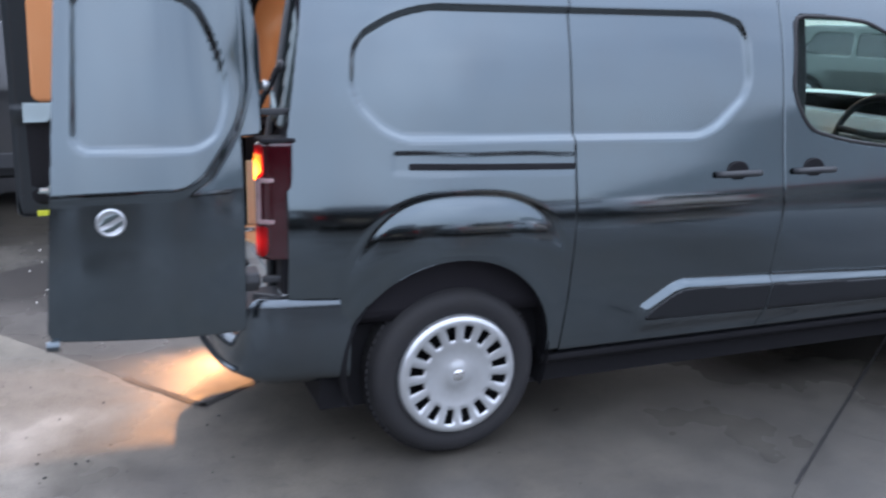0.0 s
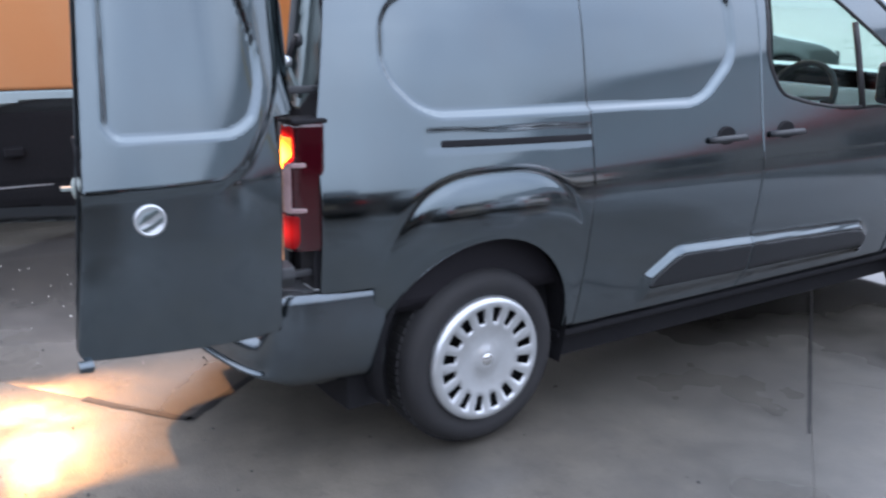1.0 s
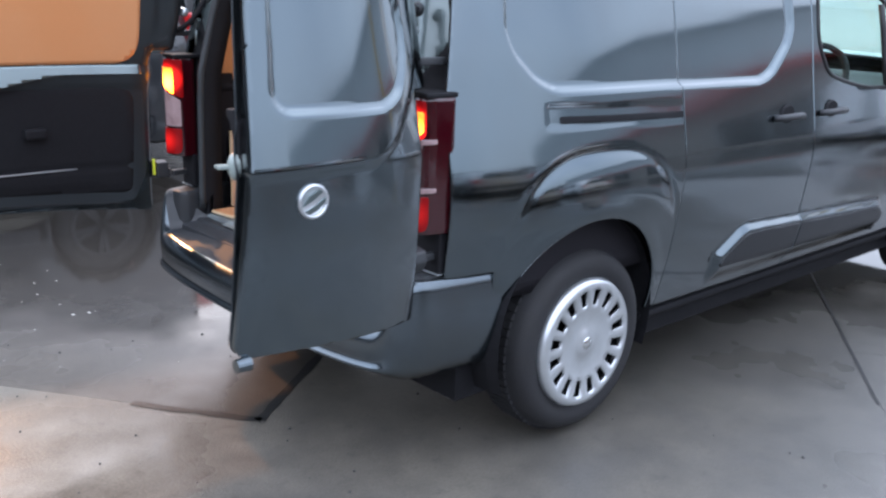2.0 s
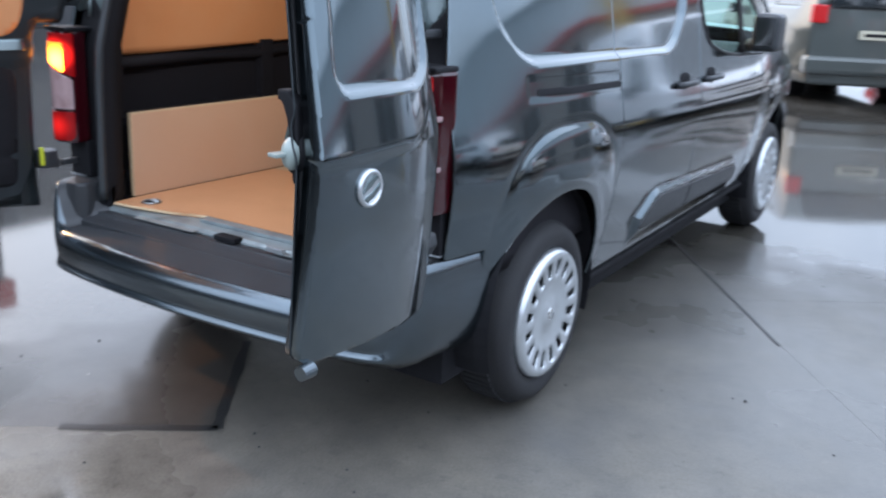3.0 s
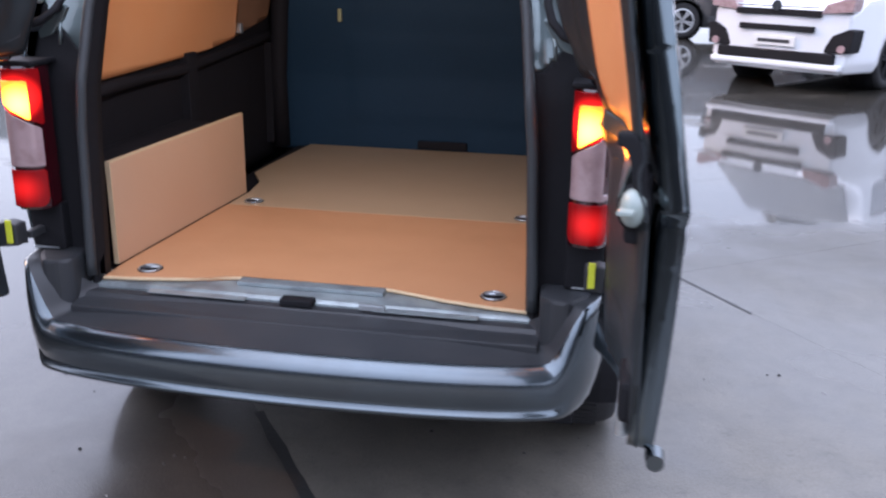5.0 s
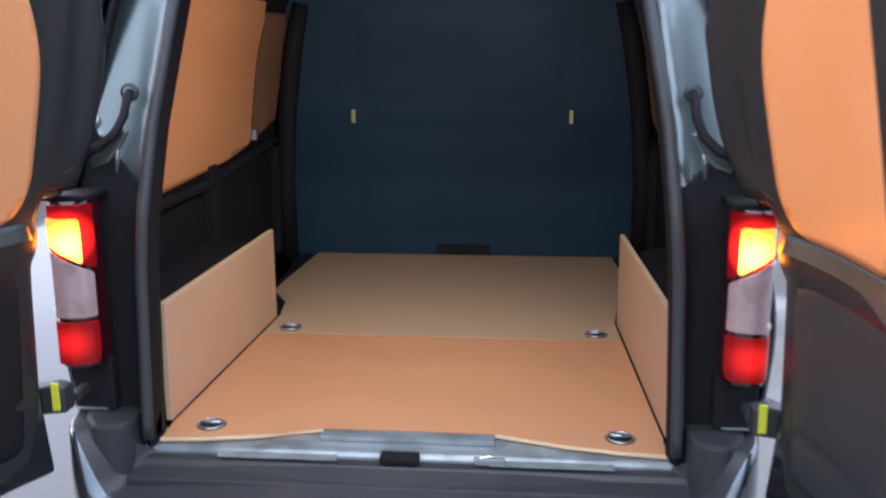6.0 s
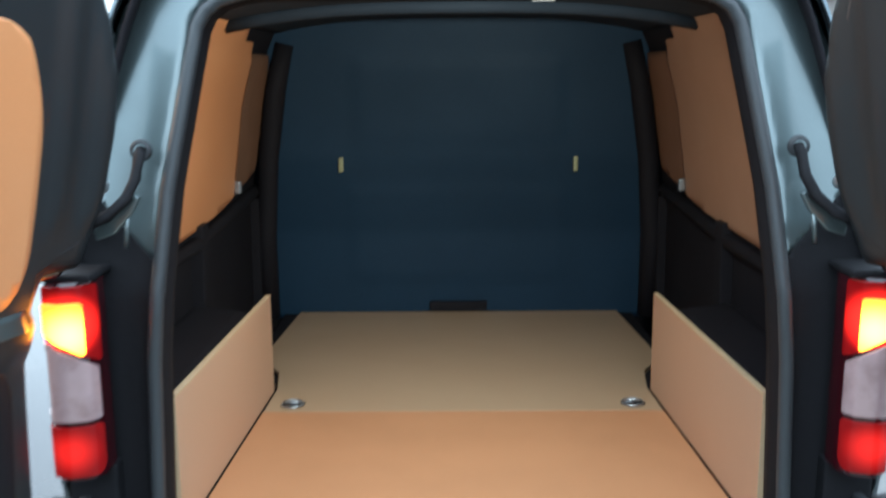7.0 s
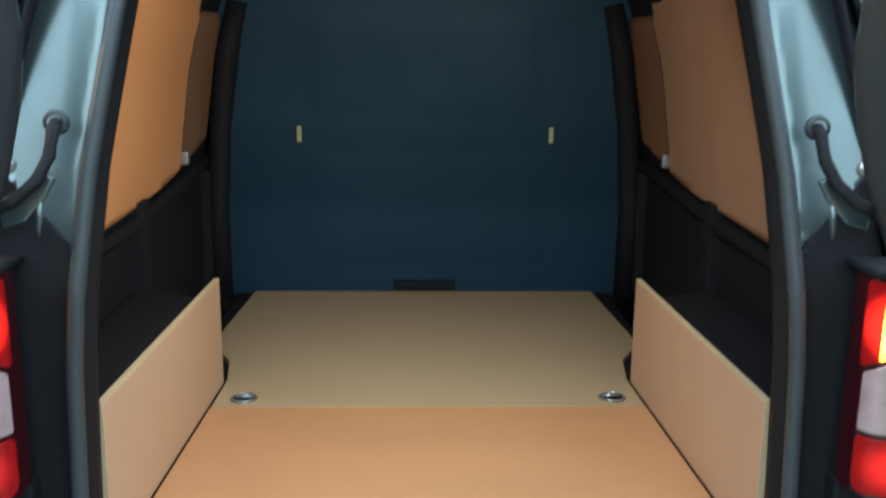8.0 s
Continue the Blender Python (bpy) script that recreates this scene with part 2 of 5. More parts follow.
BROWN_BOARD = mat("brown_board", (0.26, 0.135, 0.075), 0.5, grain=0.06, scale=260, bump=0.05, wear=0.3, wear_scale=5)
PLY_FLOOR = mat("plywood_floor", (0.59, 0.29, 0.140), 0.38, grain=0.07, scale=380, bump=0.12, wear=0.4, wear_scale=3.5, wear_color=(0.50, 0.25, 0.12))
PLY_BOARD = mat("plywood_board", (0.58, 0.355, 0.222), 0.45, grain=0.05, scale=260, bump=0.06, wear=0.3, wear_scale=4, wear_color=(0.60, 0.41, 0.28))
PLY_PALE = mat("plywood_floor_pale", (0.50, 0.35, 0.215), 0.40, grain=0.07, scale=380, bump=0.12, wear=0.35, wear_scale=3.0, wear_color=(0.45, 0.30, 0.18))
PLY_EDGE = mat("plywood_edge", (0.62, 0.46, 0.28), 0.7, grain=0.25, scale=300, bump=0.2)
CHROME = mat("chrome", (0.75, 0.77, 0.78), 0.10, metal=1.0, grain=0.04, scale=200)
ALLOY = mat("silver_wheel_trim", (0.60, 0.63, 0.65), 0.32, metal=0.75, grain=0.04, scale=300, coat=0.4, wear=0.35, wear_scale=14, wear_color=(0.42, 0.43, 0.43))
STEEL = mat("galvanised_steel", (0.52, 0.56, 0.58), 0.35, metal=0.8, grain=0.15, scale=150, wear=0.4, wear_scale=12)
RED_LENS = mat("red_lens", (0.036, 0.002, 0.005), 0.08, coat=1.0, grain=0.1, scale=90)
RED_GLOW = glow("red_tail_light", (1.0, 0.012, 0.012), 0.14, (0.30, 0.008, 0.01))
BRAKE = bulb_lens("brake_lens_lit", (1.0, 0.02, 0.015), (0.16, 0.004, 0.006), (0.732, 0.224, 0.832), 0.75, 0.06, 0.0, 0.056)
AMBER = bulb_lens("amber_lens_lit", (1.0, 0.27, 0.02), (0.6, 0.2, 0.03), (0.722, 0.222, 1.052), 18.0, 1.3, 0.004, 0.062)
RED_BRIGHT = bulb_lens("red_lens_bright", (1.0, 0.016, 0.01), (0.25, 0.005, 0.007), (0.728, 0.222, 1.070), 1.6, 0.02, 0.03, 0.07)
CARGO_LAMP = glow("cargo_lamp_lit", (1.0, 0.95, 0.86), 0.35, (0.6, 0.6, 0.58))
CLEAR_LENS = mat("clear_lens", (0.40, 0.28, 0.28), 0.12, coat=1.0, grain=0.06, scale=60, wear=0.7, wear_scale=22, wear_color=(0.24, 0.15, 0.15))
HOOK_YELLOW = mat("yellow_plating", (0.42, 0.43, 0.24), 0.4, metal=0.4, grain=0.1, scale=120)
YELLOW = mat("yellow_tag", (0.62, 0.66, 0.04), 0.5, grain=0.1, scale=90)
GLASS = glass("tinted_glass", (0.66, 0.80, 0.76))
DARK_GLASS = mat("dark_glass", (0.012, 0.016, 0.018), 0.04, coat=1.0)
SEAT_CLOTH = mat("seat_cloth", (0.03, 0.03, 0.033), 0.9, grain=0.25, scale=250, bump=0.3)
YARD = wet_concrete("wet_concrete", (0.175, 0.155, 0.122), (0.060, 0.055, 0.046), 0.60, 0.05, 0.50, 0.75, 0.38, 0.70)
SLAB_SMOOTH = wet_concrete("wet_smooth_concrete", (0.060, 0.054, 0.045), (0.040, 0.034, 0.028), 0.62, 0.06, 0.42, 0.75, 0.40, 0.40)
JOINT = mat("joint_tar", (0.02, 0.02, 0.02), 0.5, grain=0.3, scale=80, bump=0.4)
CHIP = mat("pale_stone", (0.55, 0.53, 0.48), 0.5, grain=0.2, scale=150)
WHITE_PAINT = mat("white_paint", (0.74, 0.76, 0.78), 0.3, grain=0.02, scale=200, coat=0.8, wear=0.1)
DARK_CAR = mat("black_car_paint", (0.018, 0.02, 0.023), 0.3, metal=0.2, coat=1.0, grain=0.05, scale=500)
RED_CAR = mat("dark_red_car_paint", (0.16, 0.015, 0.018), 0.3, metal=0.2, coat=1.0, grain=0.05, scale=500)
SILVER_CAR = mat("silver_car_paint", (0.36, 0.37, 0.38), 0.3, metal=0.6, coat=1.0, grain=0.05, scale=500)
GREY_CAR = mat("slate_grey_car_paint", (0.075, 0.085, 0.08), 0.32, metal=0.3, coat=1.0, grain=0.05, scale=500)
CLADDING = mat("pale_cladding", (0.55, 0.60, 0.62), 0.5, grain=0.05, scale=20, wear=0.2, wear_scale=0.6)
TRIM_RED = mat("red_fascia", (0.42, 0.07, 0.06), 0.5, grain=0.05)
POST_YELLOW = mat("yellow_post_paint", (0.60, 0.40, 0.10), 0.5, grain=0.08)
WALL_DARK = mat("dark_wall", (0.05, 0.05, 0.052), 0.8, grain=0.15, scale=30, wear=0.4, wear_scale=1.2)
BRICK_WALL = mat("rendered_wall", (0.30, 0.28, 0.26), 0.8, grain=0.15, scale=30, wear=0.4, wear_scale=1.2)


# ---- mesh helpers ----
def obj_from(name, verts, faces, material, parent=None, label="", smooth=True, m=None):
    me = bpy.data.meshes.new(name)
    me.from_pydata([tuple(v) for v in verts], [], faces)
    me.validate()
    if smooth:
        me.shade_smooth()
    me.materials.append(material)
    ob = new(name, me)
    if parent is not None:
        ob.parent = parent
    if m is not None:
        ob.matrix_local = m
    if label:
        tagged(ob, label)
    return ob


def part(name, bm, material, parent, label="", smooth=False, m=None):
    me = bpy.data.meshes.new(name)
    bmesh.ops.recalc_face_normals(bm, faces=bm.faces)
    bm.to_mesh(me)
    bm.free()
    if smooth:
        me.shade_smooth()
    me.materials.append(material)
    ob = new(name, me)
    if parent is not None:
        ob.parent = parent
    if m is not None:
        ob.matrix_local = m
    if label:
        tagged(ob, label)
    return ob


def thing(name, label, category, m=None, group=""):
    ob = new(name)
    if m is not None:
        ob.matrix_world = m
    return tagged(ob, label, category, group)


def box(bm, x0, x1, y0, y1, z0, z1, bevel=0.0, seg=2):
    r = bmesh.ops.create_cube(bm, size=1.0, matrix=Matrix.Translation(((x0 + x1) / 2, (y0 + y1) / 2, (z0 + z1) / 2)) @ Matrix.Diagonal((x1 - x0, y1 - y0, z1 - z0, 1)))
    if bevel:
        es = list({e for v in r["verts"] for e in v.link_edges})
        bmesh.ops.bevel(bm, geom=es, offset=bevel, segments=seg, profile=0.6, affect="EDGES")
    return bm


def boxed(name, dims, material, parent, bevel=0.0, label="", m=None):
    return part(name, box(bmesh.new(), *dims, bevel), material, parent, label, m=m)


def cyl(bm, m, r0, r1, depth, seg=24):
    bmesh.ops.create_cone(bm, cap_ends=True, segments=seg, radius1=r0, radius2=r1, depth=depth, matrix=m)
    return bm


def lathe(profile, seg, axis_m):
    """Revolve (r, h) pairs round the local z axis; returns a bmesh."""
    bm = bmesh.new()
    rings = [[bm.verts.new(axis_m @ Vector((r * math.cos(2 * math.pi * i / seg), r * math.sin(2 * math.pi * i / seg), h))) for i in range(seg)] for r, h in profile]
    for a, b in zip(rings, rings[1:]):
        for i in range(seg):
            bm.faces.new((a[i], a[(i + 1) % seg], b[(i + 1) % seg], b[i]))
    return bm


def prism(bm, poly, axis, lo, hi, bevel=0.0):
    """Extrude a 2D polygon along an axis: 'x' takes (y, z), 'y' takes (x, z), 'z' takes (x, y)."""
    def at(p, d):
        return {"x": (d, p[0], p[1]), "y": (p[0], d, p[1]), "z": (p[0], p[1], d)}[axis]
    a = [bm.verts.new(at(p, lo)) for p in poly]
    b = [bm.verts.new(at(p, hi)) for p in poly]
    n = len(poly)
    fs = [bm.faces.new(a[::-1]), bm.faces.new(b)] + [bm.faces.new((a[i], a[(i + 1) % n], b[(i + 1) % n], b[i])) for i in range(n)]
    if bevel:
        bmesh.ops.bevel(bm, geom=list({e for f in fs for e in f.edges}), offset=bevel, segments=2, profile=0.6, affect="EDGES")
    return bm


def tube(points, r, seg=8, closed=False):
    bm = bmesh.new()
    pts = [Vector(p) for p in points]
    rings, n = [], len(pts)
    for i, p in enumerate(pts):
        a, b = (pts[i - 1] if (i or closed) else p), (pts[(i + 1) % n] if (i < n - 1 or closed) else p)
        q = (b - a).normalized().to_track_quat("Z", "Y")
        rings.append([bm.verts.new(p + q @ Vector((r * math.cos(2 * math.pi * k / seg), r * math.sin(2 * math.pi * k / seg), 0))) for k in range(seg)])
    pairs = list(zip(rings, rings[1:])) + ([(rings[-1], rings[0])] if closed else [])
    for a, b in pairs:
        best = min(range(seg), key=lambda s: (a[0].co - b[s].co).length)
        for k in range(seg):
            bm.faces.new((a[k], a[(k + 1) % seg], b[(k + 1 + best) % seg], b[(k + best) % seg]))
    if not closed:
        bm.faces.new(rings[0][::-1])
        bm.faces.new(rings[-1])
    return bm


def sstep(a, b, x):
    t = min(1.0, max(0.0, (x - a) / (b - a)))
    return t * t * (3 - 2 * t)


def lerp_table(table, x):
    if x <= table[0][0]:
        return table[0][1]
    for (a, fa), (b, fb) in zip(table, table[1:]):
        if x <= b:
            return fa + (fb - fa) * (x - a) / (b - a)
    return table[-1][1]


def smooth_table(table):
    """A table sampled finely and averaged, so that its creases become curves."""
    lo, hi = table[0][0], table[-1][0]
    xs = np.linspace(lo, hi, 400)
    ys = np.interp(xs, [a for a, _ in table], [b for _, b in table])
    k = 31
    pad = np.concatenate([np.full(k // 2, ys[0]), ys, np.full(k // 2, ys[-1])])
    ys = np.convolve(pad, np.ones(k) / k, "valid")
    return lambda v: float(np.interp(v, xs, ys))


def poly_sd(poly, r=0.0):
    """Signed distance to a convex polygon, counter-clockwise; corners rounded by r."""
    n = len(poly)
    planes = []
    for i in range(n):
        (ax, ay), (bx, by) = poly[i], poly[(i + 1) % n]
        L = math.hypot(bx - ax, by - ay)
        planes.append(((by - ay) / L, -(bx - ax) / L, ax, ay))
    def d(u, v):
        ds = [nx * (u - ax) + ny * (v - ay) + r for nx, ny, ax, ay in planes]
        if r <= 0:
            return max(ds)
        a, b = sorted(ds)[-2:]
        return (math.hypot(a, b) if b > 0 and a > 0 else b) - r
    return d


def trace(sd, centre, n, off=0.0, reach=2.0):
    """Points of the closed line on which sd is off, seen from centre."""
    pts = []
    for k in range(n):
        t = 2 * math.pi * k / n
        lo, hi = 0.01, reach
        for _ in range(26):
            mid = (lo + hi) / 2
            if sd(centre[0] + mid * math.cos(t), centre[1] + mid * math.sin(t)) < off:
                lo = mid
            else:
                hi = mid
        pts.append((centre[0] + lo * math.cos(t), centre[1] + lo * math.sin(t)))
    return pts


def panel(name, place, u0, u1, v0, v1, step, inside, material, parent, label="", thick=0.0, m=None):
    """A curved sheet place(u, v) over a grid, cut smoothly where inside(u, v) turns positive."""
    nu, nv = max(2, round((u1 - u0) / step)), max(2, round((v1 - v0) / step))
    us = [u0 + (u1 - u0) * i / nu for i in range(nu + 1)]
    vs = [v0 + (v1 - v0) * j / nv for j in range(nv + 1)]
    val = [[inside(u, v) for v in vs] for u in us]
    verts, index, faces = [], {}, []
    def vert(key, u, v):
        if key not in index:
            index[key] = len(verts)
            verts.append(place(u, v))
        return index[key]
    for i in range(nu):
        for j in range(nv):
            quad = [(i, j), (i + 1, j), (i + 1, j + 1), (i, j + 1)]
            vals = [val[a][b] for a, b in quad]
            if min(vals) > 0:
                continue
            out = []
            for k in range(4):
                (a, b), (c, d) = quad[k], quad[(k + 1) % 4]
                p, q = vals[k], vals[(k + 1) % 4]
                if p <= 0:
                    out.append(vert((a, b), us[a], vs[b]))
                if (p <= 0) != (q <= 0):
                    f = p / (p - q)
                    e = ((a, b), (c, d)) if (a, b) < (c, d) else ((c, d), (a, b))
                    out.append(vert(e, us[a] + (us[c] - us[a]) * f, vs[b] + (vs[d] - vs[b]) * f))
            if len(set(out)) > 2:
                faces.append(tuple(dict.fromkeys(out)))
    ob = obj_from(name, verts, faces, material, parent, label, True, m)
    if thick:
        so = ob.modifiers.new("thickness", "SOLIDIFY")
        so.thickness, so.offset = abs(thick), -1.0 if thick > 0 else 1.0
    return ob

# ---- ground: one sheet to the horizon, with concrete slabs laid askew to the van ----
GU, GV = Vector((-0.811, -0.585, 0)), Vector((-0.585, 0.811, 0))      # directions across and along the joints
GO = Vector((0.11, 0.09, 0))                                          # a slab corner
def ground_sheet():
    n, size = 24, 700.0
    vs = [((i / n - 0.5) * size, (j / n - 0.5) * size + 60, -0.012) for j in range(n + 1) for i in range(n + 1)]
    fs = [(j * (n + 1) + i, j * (n + 1) + i + 1, (j + 1) * (n + 1) + i + 1, (j + 1) * (n + 1) + i) for j in range(n) for i in range(n)]
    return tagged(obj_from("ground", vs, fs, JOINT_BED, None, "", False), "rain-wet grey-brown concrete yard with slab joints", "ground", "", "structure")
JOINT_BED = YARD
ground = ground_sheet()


# ---- the van's outer form ----
HALF = smooth_table([(0.20, 0.75), (0.30, 0.793), (0.42, 0.828), (0.60, 0.864), (0.80, 0.888), (0.89, 0.8905), (0.95, 0.8800), (1.02, 0.867), (1.12, 0.849), (1.30, 0.820), (1.45, 0.790), (1.60, 0.745), (1.70, 0.700), (1.78, 0.63)])
TOP = smooth_table([(0.20, 1.695), (0.45, 1.715), (0.9, 1.745), (2.2, 1.755), (2.6, 1.74), (2.85, 1.64), (3.65, 1.13), (3.9, 1.06), (4.4, 0.95), (4.62, 0.80), (4.72, 0.66)])
ARCH_R = (0.865, 0.375, 0.378)       # rear wheel arch: y, z, radius
ARCH_F = (3.861, 0.375, 0.378)
recess_sd = poly_sd([(0.515, 1.285), (0.645, 1.155), (1.86, 1.14), (2.05, 1.30), (2.04, 1.53), (1.97, 1.575), (0.72, 1.575), (0.53, 1.47)], 0.05)
mould_sd = poly_sd([(1.622, 0.452), (3.035, 0.425), (3.03, 0.478), (2.96, 0.517), (1.80, 0.570), (1.762, 0.562), (1.655, 0.492)], 0.012)
band_sd = poly_sd([(1.60, 0.20), (3.07, 0.20), (3.06, 0.49), (2.98, 0.552), (1.785, 0.607), (1.735, 0.594), (1.605, 0.508)], 0.012)
rail_sd = poly_sd([(0.64, 1.046), (1.36, 1.030), (1.36, 1.094), (0.64, 1.111)], 0.006)


def side_x(y, z):
    """Half the width of the body at y along it and z up, with its pressings."""
    x = HALF(z)
    if y < 1.1:
        x -= 0.085 * ((1.1 - y) / 0.8) ** 2.2
    if y > 3.1:
        x -= 0.14 * ((y - 3.1) / 1.5) ** 2
    x -= 0.020 * sstep(0.008, -0.011, recess_sd(y, z))
    for cy, cz, r in (ARCH_R, ARCH_F):
        s = (abs((y - cy - 0.02) / 0.43) ** 2.8 + abs((z - 0.35) / 0.605) ** 2.8) ** (1 / 2.8)
        t = min(1.0, max(0.0, (1.0 - s) / 0.32))
        x += 0.017 * (1 - (1 - t) ** 2) * (0.06 + 0.94 * sstep(0.60, 0.84, z)) - 0.003 * math.exp(-((s - 1.015) / 0.022) ** 2) * sstep(0.70, 0.85, z)
        x += 0.004 * sstep(r + 0.075, r + 0.010, math.hypot(y - cy, z - cz))
    if 1.2 < y < 3.3:
        x += 0.026 * min(1.0, max(0.0, -band_sd(y, z) / 0.032)) * sstep(0.37, 0.46, z)
    x -= 0.0014 * sstep(0.003, -0.003, rail_sd(y, z)) * sstep(1.30, 1.29, y)
    x -= 0.022 * sstep(0.36, 0.33, z)
    return x


def arch_cut(y, z):
    return max(r - math.hypot(y - cy, z - cz) for cy, cz, r in (ARCH_R, ARCH_F))


front_win = poly_sd([(2.25, 1.28), (2.33, 1.15), (2.60, 1.085), (3.28, 1.06), (3.30, 1.20), (2.66, 1.555), (2.55, 1.575), (2.27, 1.575)], 0.03)
van = thing("panel_van", "dark grey metallic panel van, rear doors open, on wet concrete", "van")
SEAM_A, SEAM_B, SEAM_C, GAP = 1.30, 2.20, 3.26, 0.0028


def low_edge(y):
    return lerp_table([(0.2, 0.40), (0.5, 0.385), (1.2, 0.325), (3.5, 0.30), (4.2, 0.28), (4.7, 0.30)], y)


def side_panels(s):
    def place(y, z):
        return (s * side_x(y, z), y, z)
    def common(y, z):
        return max(z - TOP(y), low_edge(y) - z, arch_cut(y, z))
    t = 0.012 * s
    panel("quarter_panel", place, 0.27, SEAM_A + 0.02, 0.36, 1.80, 0.009, lambda y, z: max(common(y, z), y - SEAM_A + GAP, 0.30 + max(0, z - 1.1) * 0.16 - y, (0.634 - z) if y < 0.47 else -1), PAINT, van, thick=t)
    panel("sliding_door" if s > 0 else "side_panel", place, SEAM_A - 0.02, SEAM_B + 0.02, 0.30, 1.80, 0.008, lambda y, z: max(common(y, z), SEAM_A + GAP - y, y - SEAM_B + GAP), PAINT, van, thick=t)
    panel("front_door", place, SEAM_B - 0.02, SEAM_C + 0.05, 0.28, 1.80, 0.015, lambda y, z: max(common(y, z), SEAM_B + GAP - y, y - SEAM_C, -front_win(y, z), front_win(y, z) - 9), PAINT, van, thick=t)
    panel("front_wing", place, SEAM_C - 0.02, 4.70, 0.26, 1.45, 0.02, lambda y, z: max(common(y, z), SEAM_C + 2 * GAP - y, -front_win(y, z)), PAINT, van, thick=t)
    g = panel("side_window", lambda y, z: (s * (side_x(y, z) - 0.008), y, z), 2.2, 3.35, 1.0, 1.62, 0.03, lambda y, z: max(front_win(y, z) - 0.012, z - TOP(y) + 0.02), GLASS, van, "pale green tinted side window", thick=0.004 * s)
    g.visible_shadow = False
    # window edging and the dividing bar by the mirror
    rim = [(s * (side_x(y, z) - 0.001), y, z) for y, z in trace(front_win, (2.6, 1.3), 90)]
    part("window_seal", tube(rim, 0.008, 8, True), RUBBER, van, smooth=True)
    part("window_bar", tube([(s * (side_x(2.88, z) - 0.002), 2.88 - (z - 1.08) * 0.10, z) for z in (1.07, 1.2, 1.33, 1.43)], 0.014), RUBBER, van, smooth=True)
    # lower mouldings, one to a door
    for a, b in ((SEAM_A, SEAM_B), (SEAM_B, SEAM_C)):
        panel("door_moulding", lambda y, z: (s * (side_x(y, z) + 0.002), y, z), a, b, 0.38, 0.66, 0.014, lambda y, z, a=a, b=b: max(mould_sd(y, z), a + 2 * GAP - y, y - b + 2 * GAP), MOULD, van, "dark plastic side moulding", thick=0.006 * s)
    # sill below the doors
    sill = bmesh.new()
    for y0, y1 in ((1.24, 3.48),):
        prism(sill, [(s * 0.66, 0.270), (s * 0.74, 0.275), (s * 0.775, 0.292), (s * 0.800, 0.312), (s * 0.80, 0.335), (s * 0.66, 0.335)], "y", y0, y1, 0.006)
    part("sill", sill, LINER, van)
    flange = tube([(s * (side_x(y, low_edge(y) + 0.003) - 0.002), y, low_edge(y) - 0.002) for y in [1.30 + 0.15 * k for k in range(15)]], 0.0042, 6)
    part("sill_flange", flange, STEEL, van, "thin bright lower door edge", smooth=True)
    # wheel housings
    for cy, cz, r in (ARCH_R, ARCH_F):
        bm = bmesh.new()
        ring = [[bm.verts.new((s * x, cy + (r + o) * math.cos(a), cz + (r + o) * math.sin(a))) for a in [math.pi * (-0.12 + 1.24 * k / 28) for k in range(29)]] for x, o in ((0.835, 0.004), (0.79, 0.012), (0.645, 0.012))]
        for p, q in zip(ring, ring[1:]):
            for k in range(28):
                bm.faces.new((p[k], p[k + 1], q[k + 1], q[k]))
        bm.faces.new(ring[2])
        part("wheel_housing", bm, LINER, van, smooth=False)
    return place


for side in (1, -1):
    side_panels(side)

# sliding door rail on the driver's flank, its black channel, and the same on the other flank
for s in (1, -1):
    panel("slide_rail", lambda y, z: (s * (side_x(y, z) + 0.0015), y, z), 0.66, 1.30, 1.03, 1.09, 0.008, lambda y, z: max(abs(z - (1.068 - (y - 0.69) * 0.026)) - 0.011, 0.692 - y, y - 1.294), LINER, van, "black sliding door track", thick=0.002 * s)
    part("rail_cover_gap", tube([(s * (side_x(y, 1.113 - (y - 0.66) * 0.026) + 0.0004), y, 1.113 - (y - 0.66) * 0.026) for y in (0.655, 0.76, 0.86, 0.96, 1.06, 1.16, 1.262)], 0.0013, 6), LINER, van, "narrow dark gap above the door track", smooth=True)
    # door handles: dished plate and grip
    for hy in (1.985, 2.345):
        hz, hx = 1.005, side_x(hy, 1.005)
        plate = bmesh.new()
        cyl(plate, Matrix.Translation((s * (hx + 0.001), hy, hz + 0.004)) @ Matrix.Rotation(math.pi / 2, 4, "Y") @ Matrix.Diagonal((0.038, 0.052, 1, 1)), 1, 0.9, 0.008, 28)
        handle = part("door_handle", plate, LINER, van, "black plastic door handle", smooth=False)
        grip = tube([(s * (hx + 0.004), hy - 0.10, hz - 0.006), (s * (hx + 0.028), hy - 0.075, hz - 0.002), (s * (hx + 0.034), hy, hz), (s * (hx + 0.028), hy + 0.075, hz - 0.002), (s * (hx + 0.004), hy + 0.10, hz - 0.006)], 0.013)
        part("grip", grip, PLASTIC, handle, smooth=True)
    # mirror
    mir = bmesh.new()
    box(mir, min(s * 0.88, s * 1.01), max(s * 0.88, s * 1.01), 2.90, 3.06, 1.09, 1.27, 0.035, 3)
    mirror = part("door_mirror", mir, PLASTIC, van, "black plastic door mirror", smooth=False)
    boxed("mirror_glass", (min(s * 0.90, s * 0.99), max(s * 0.90, s * 0.99), 2.892, 2.902, 1.12, 1.25), CHROME, mirror)
    part("mirror_arm", tube([(s * 0.84, 3.05, 1.11), (s * 0.93, 2.99, 1.13)], 0.03), PLASTIC, mirror, smooth=True)

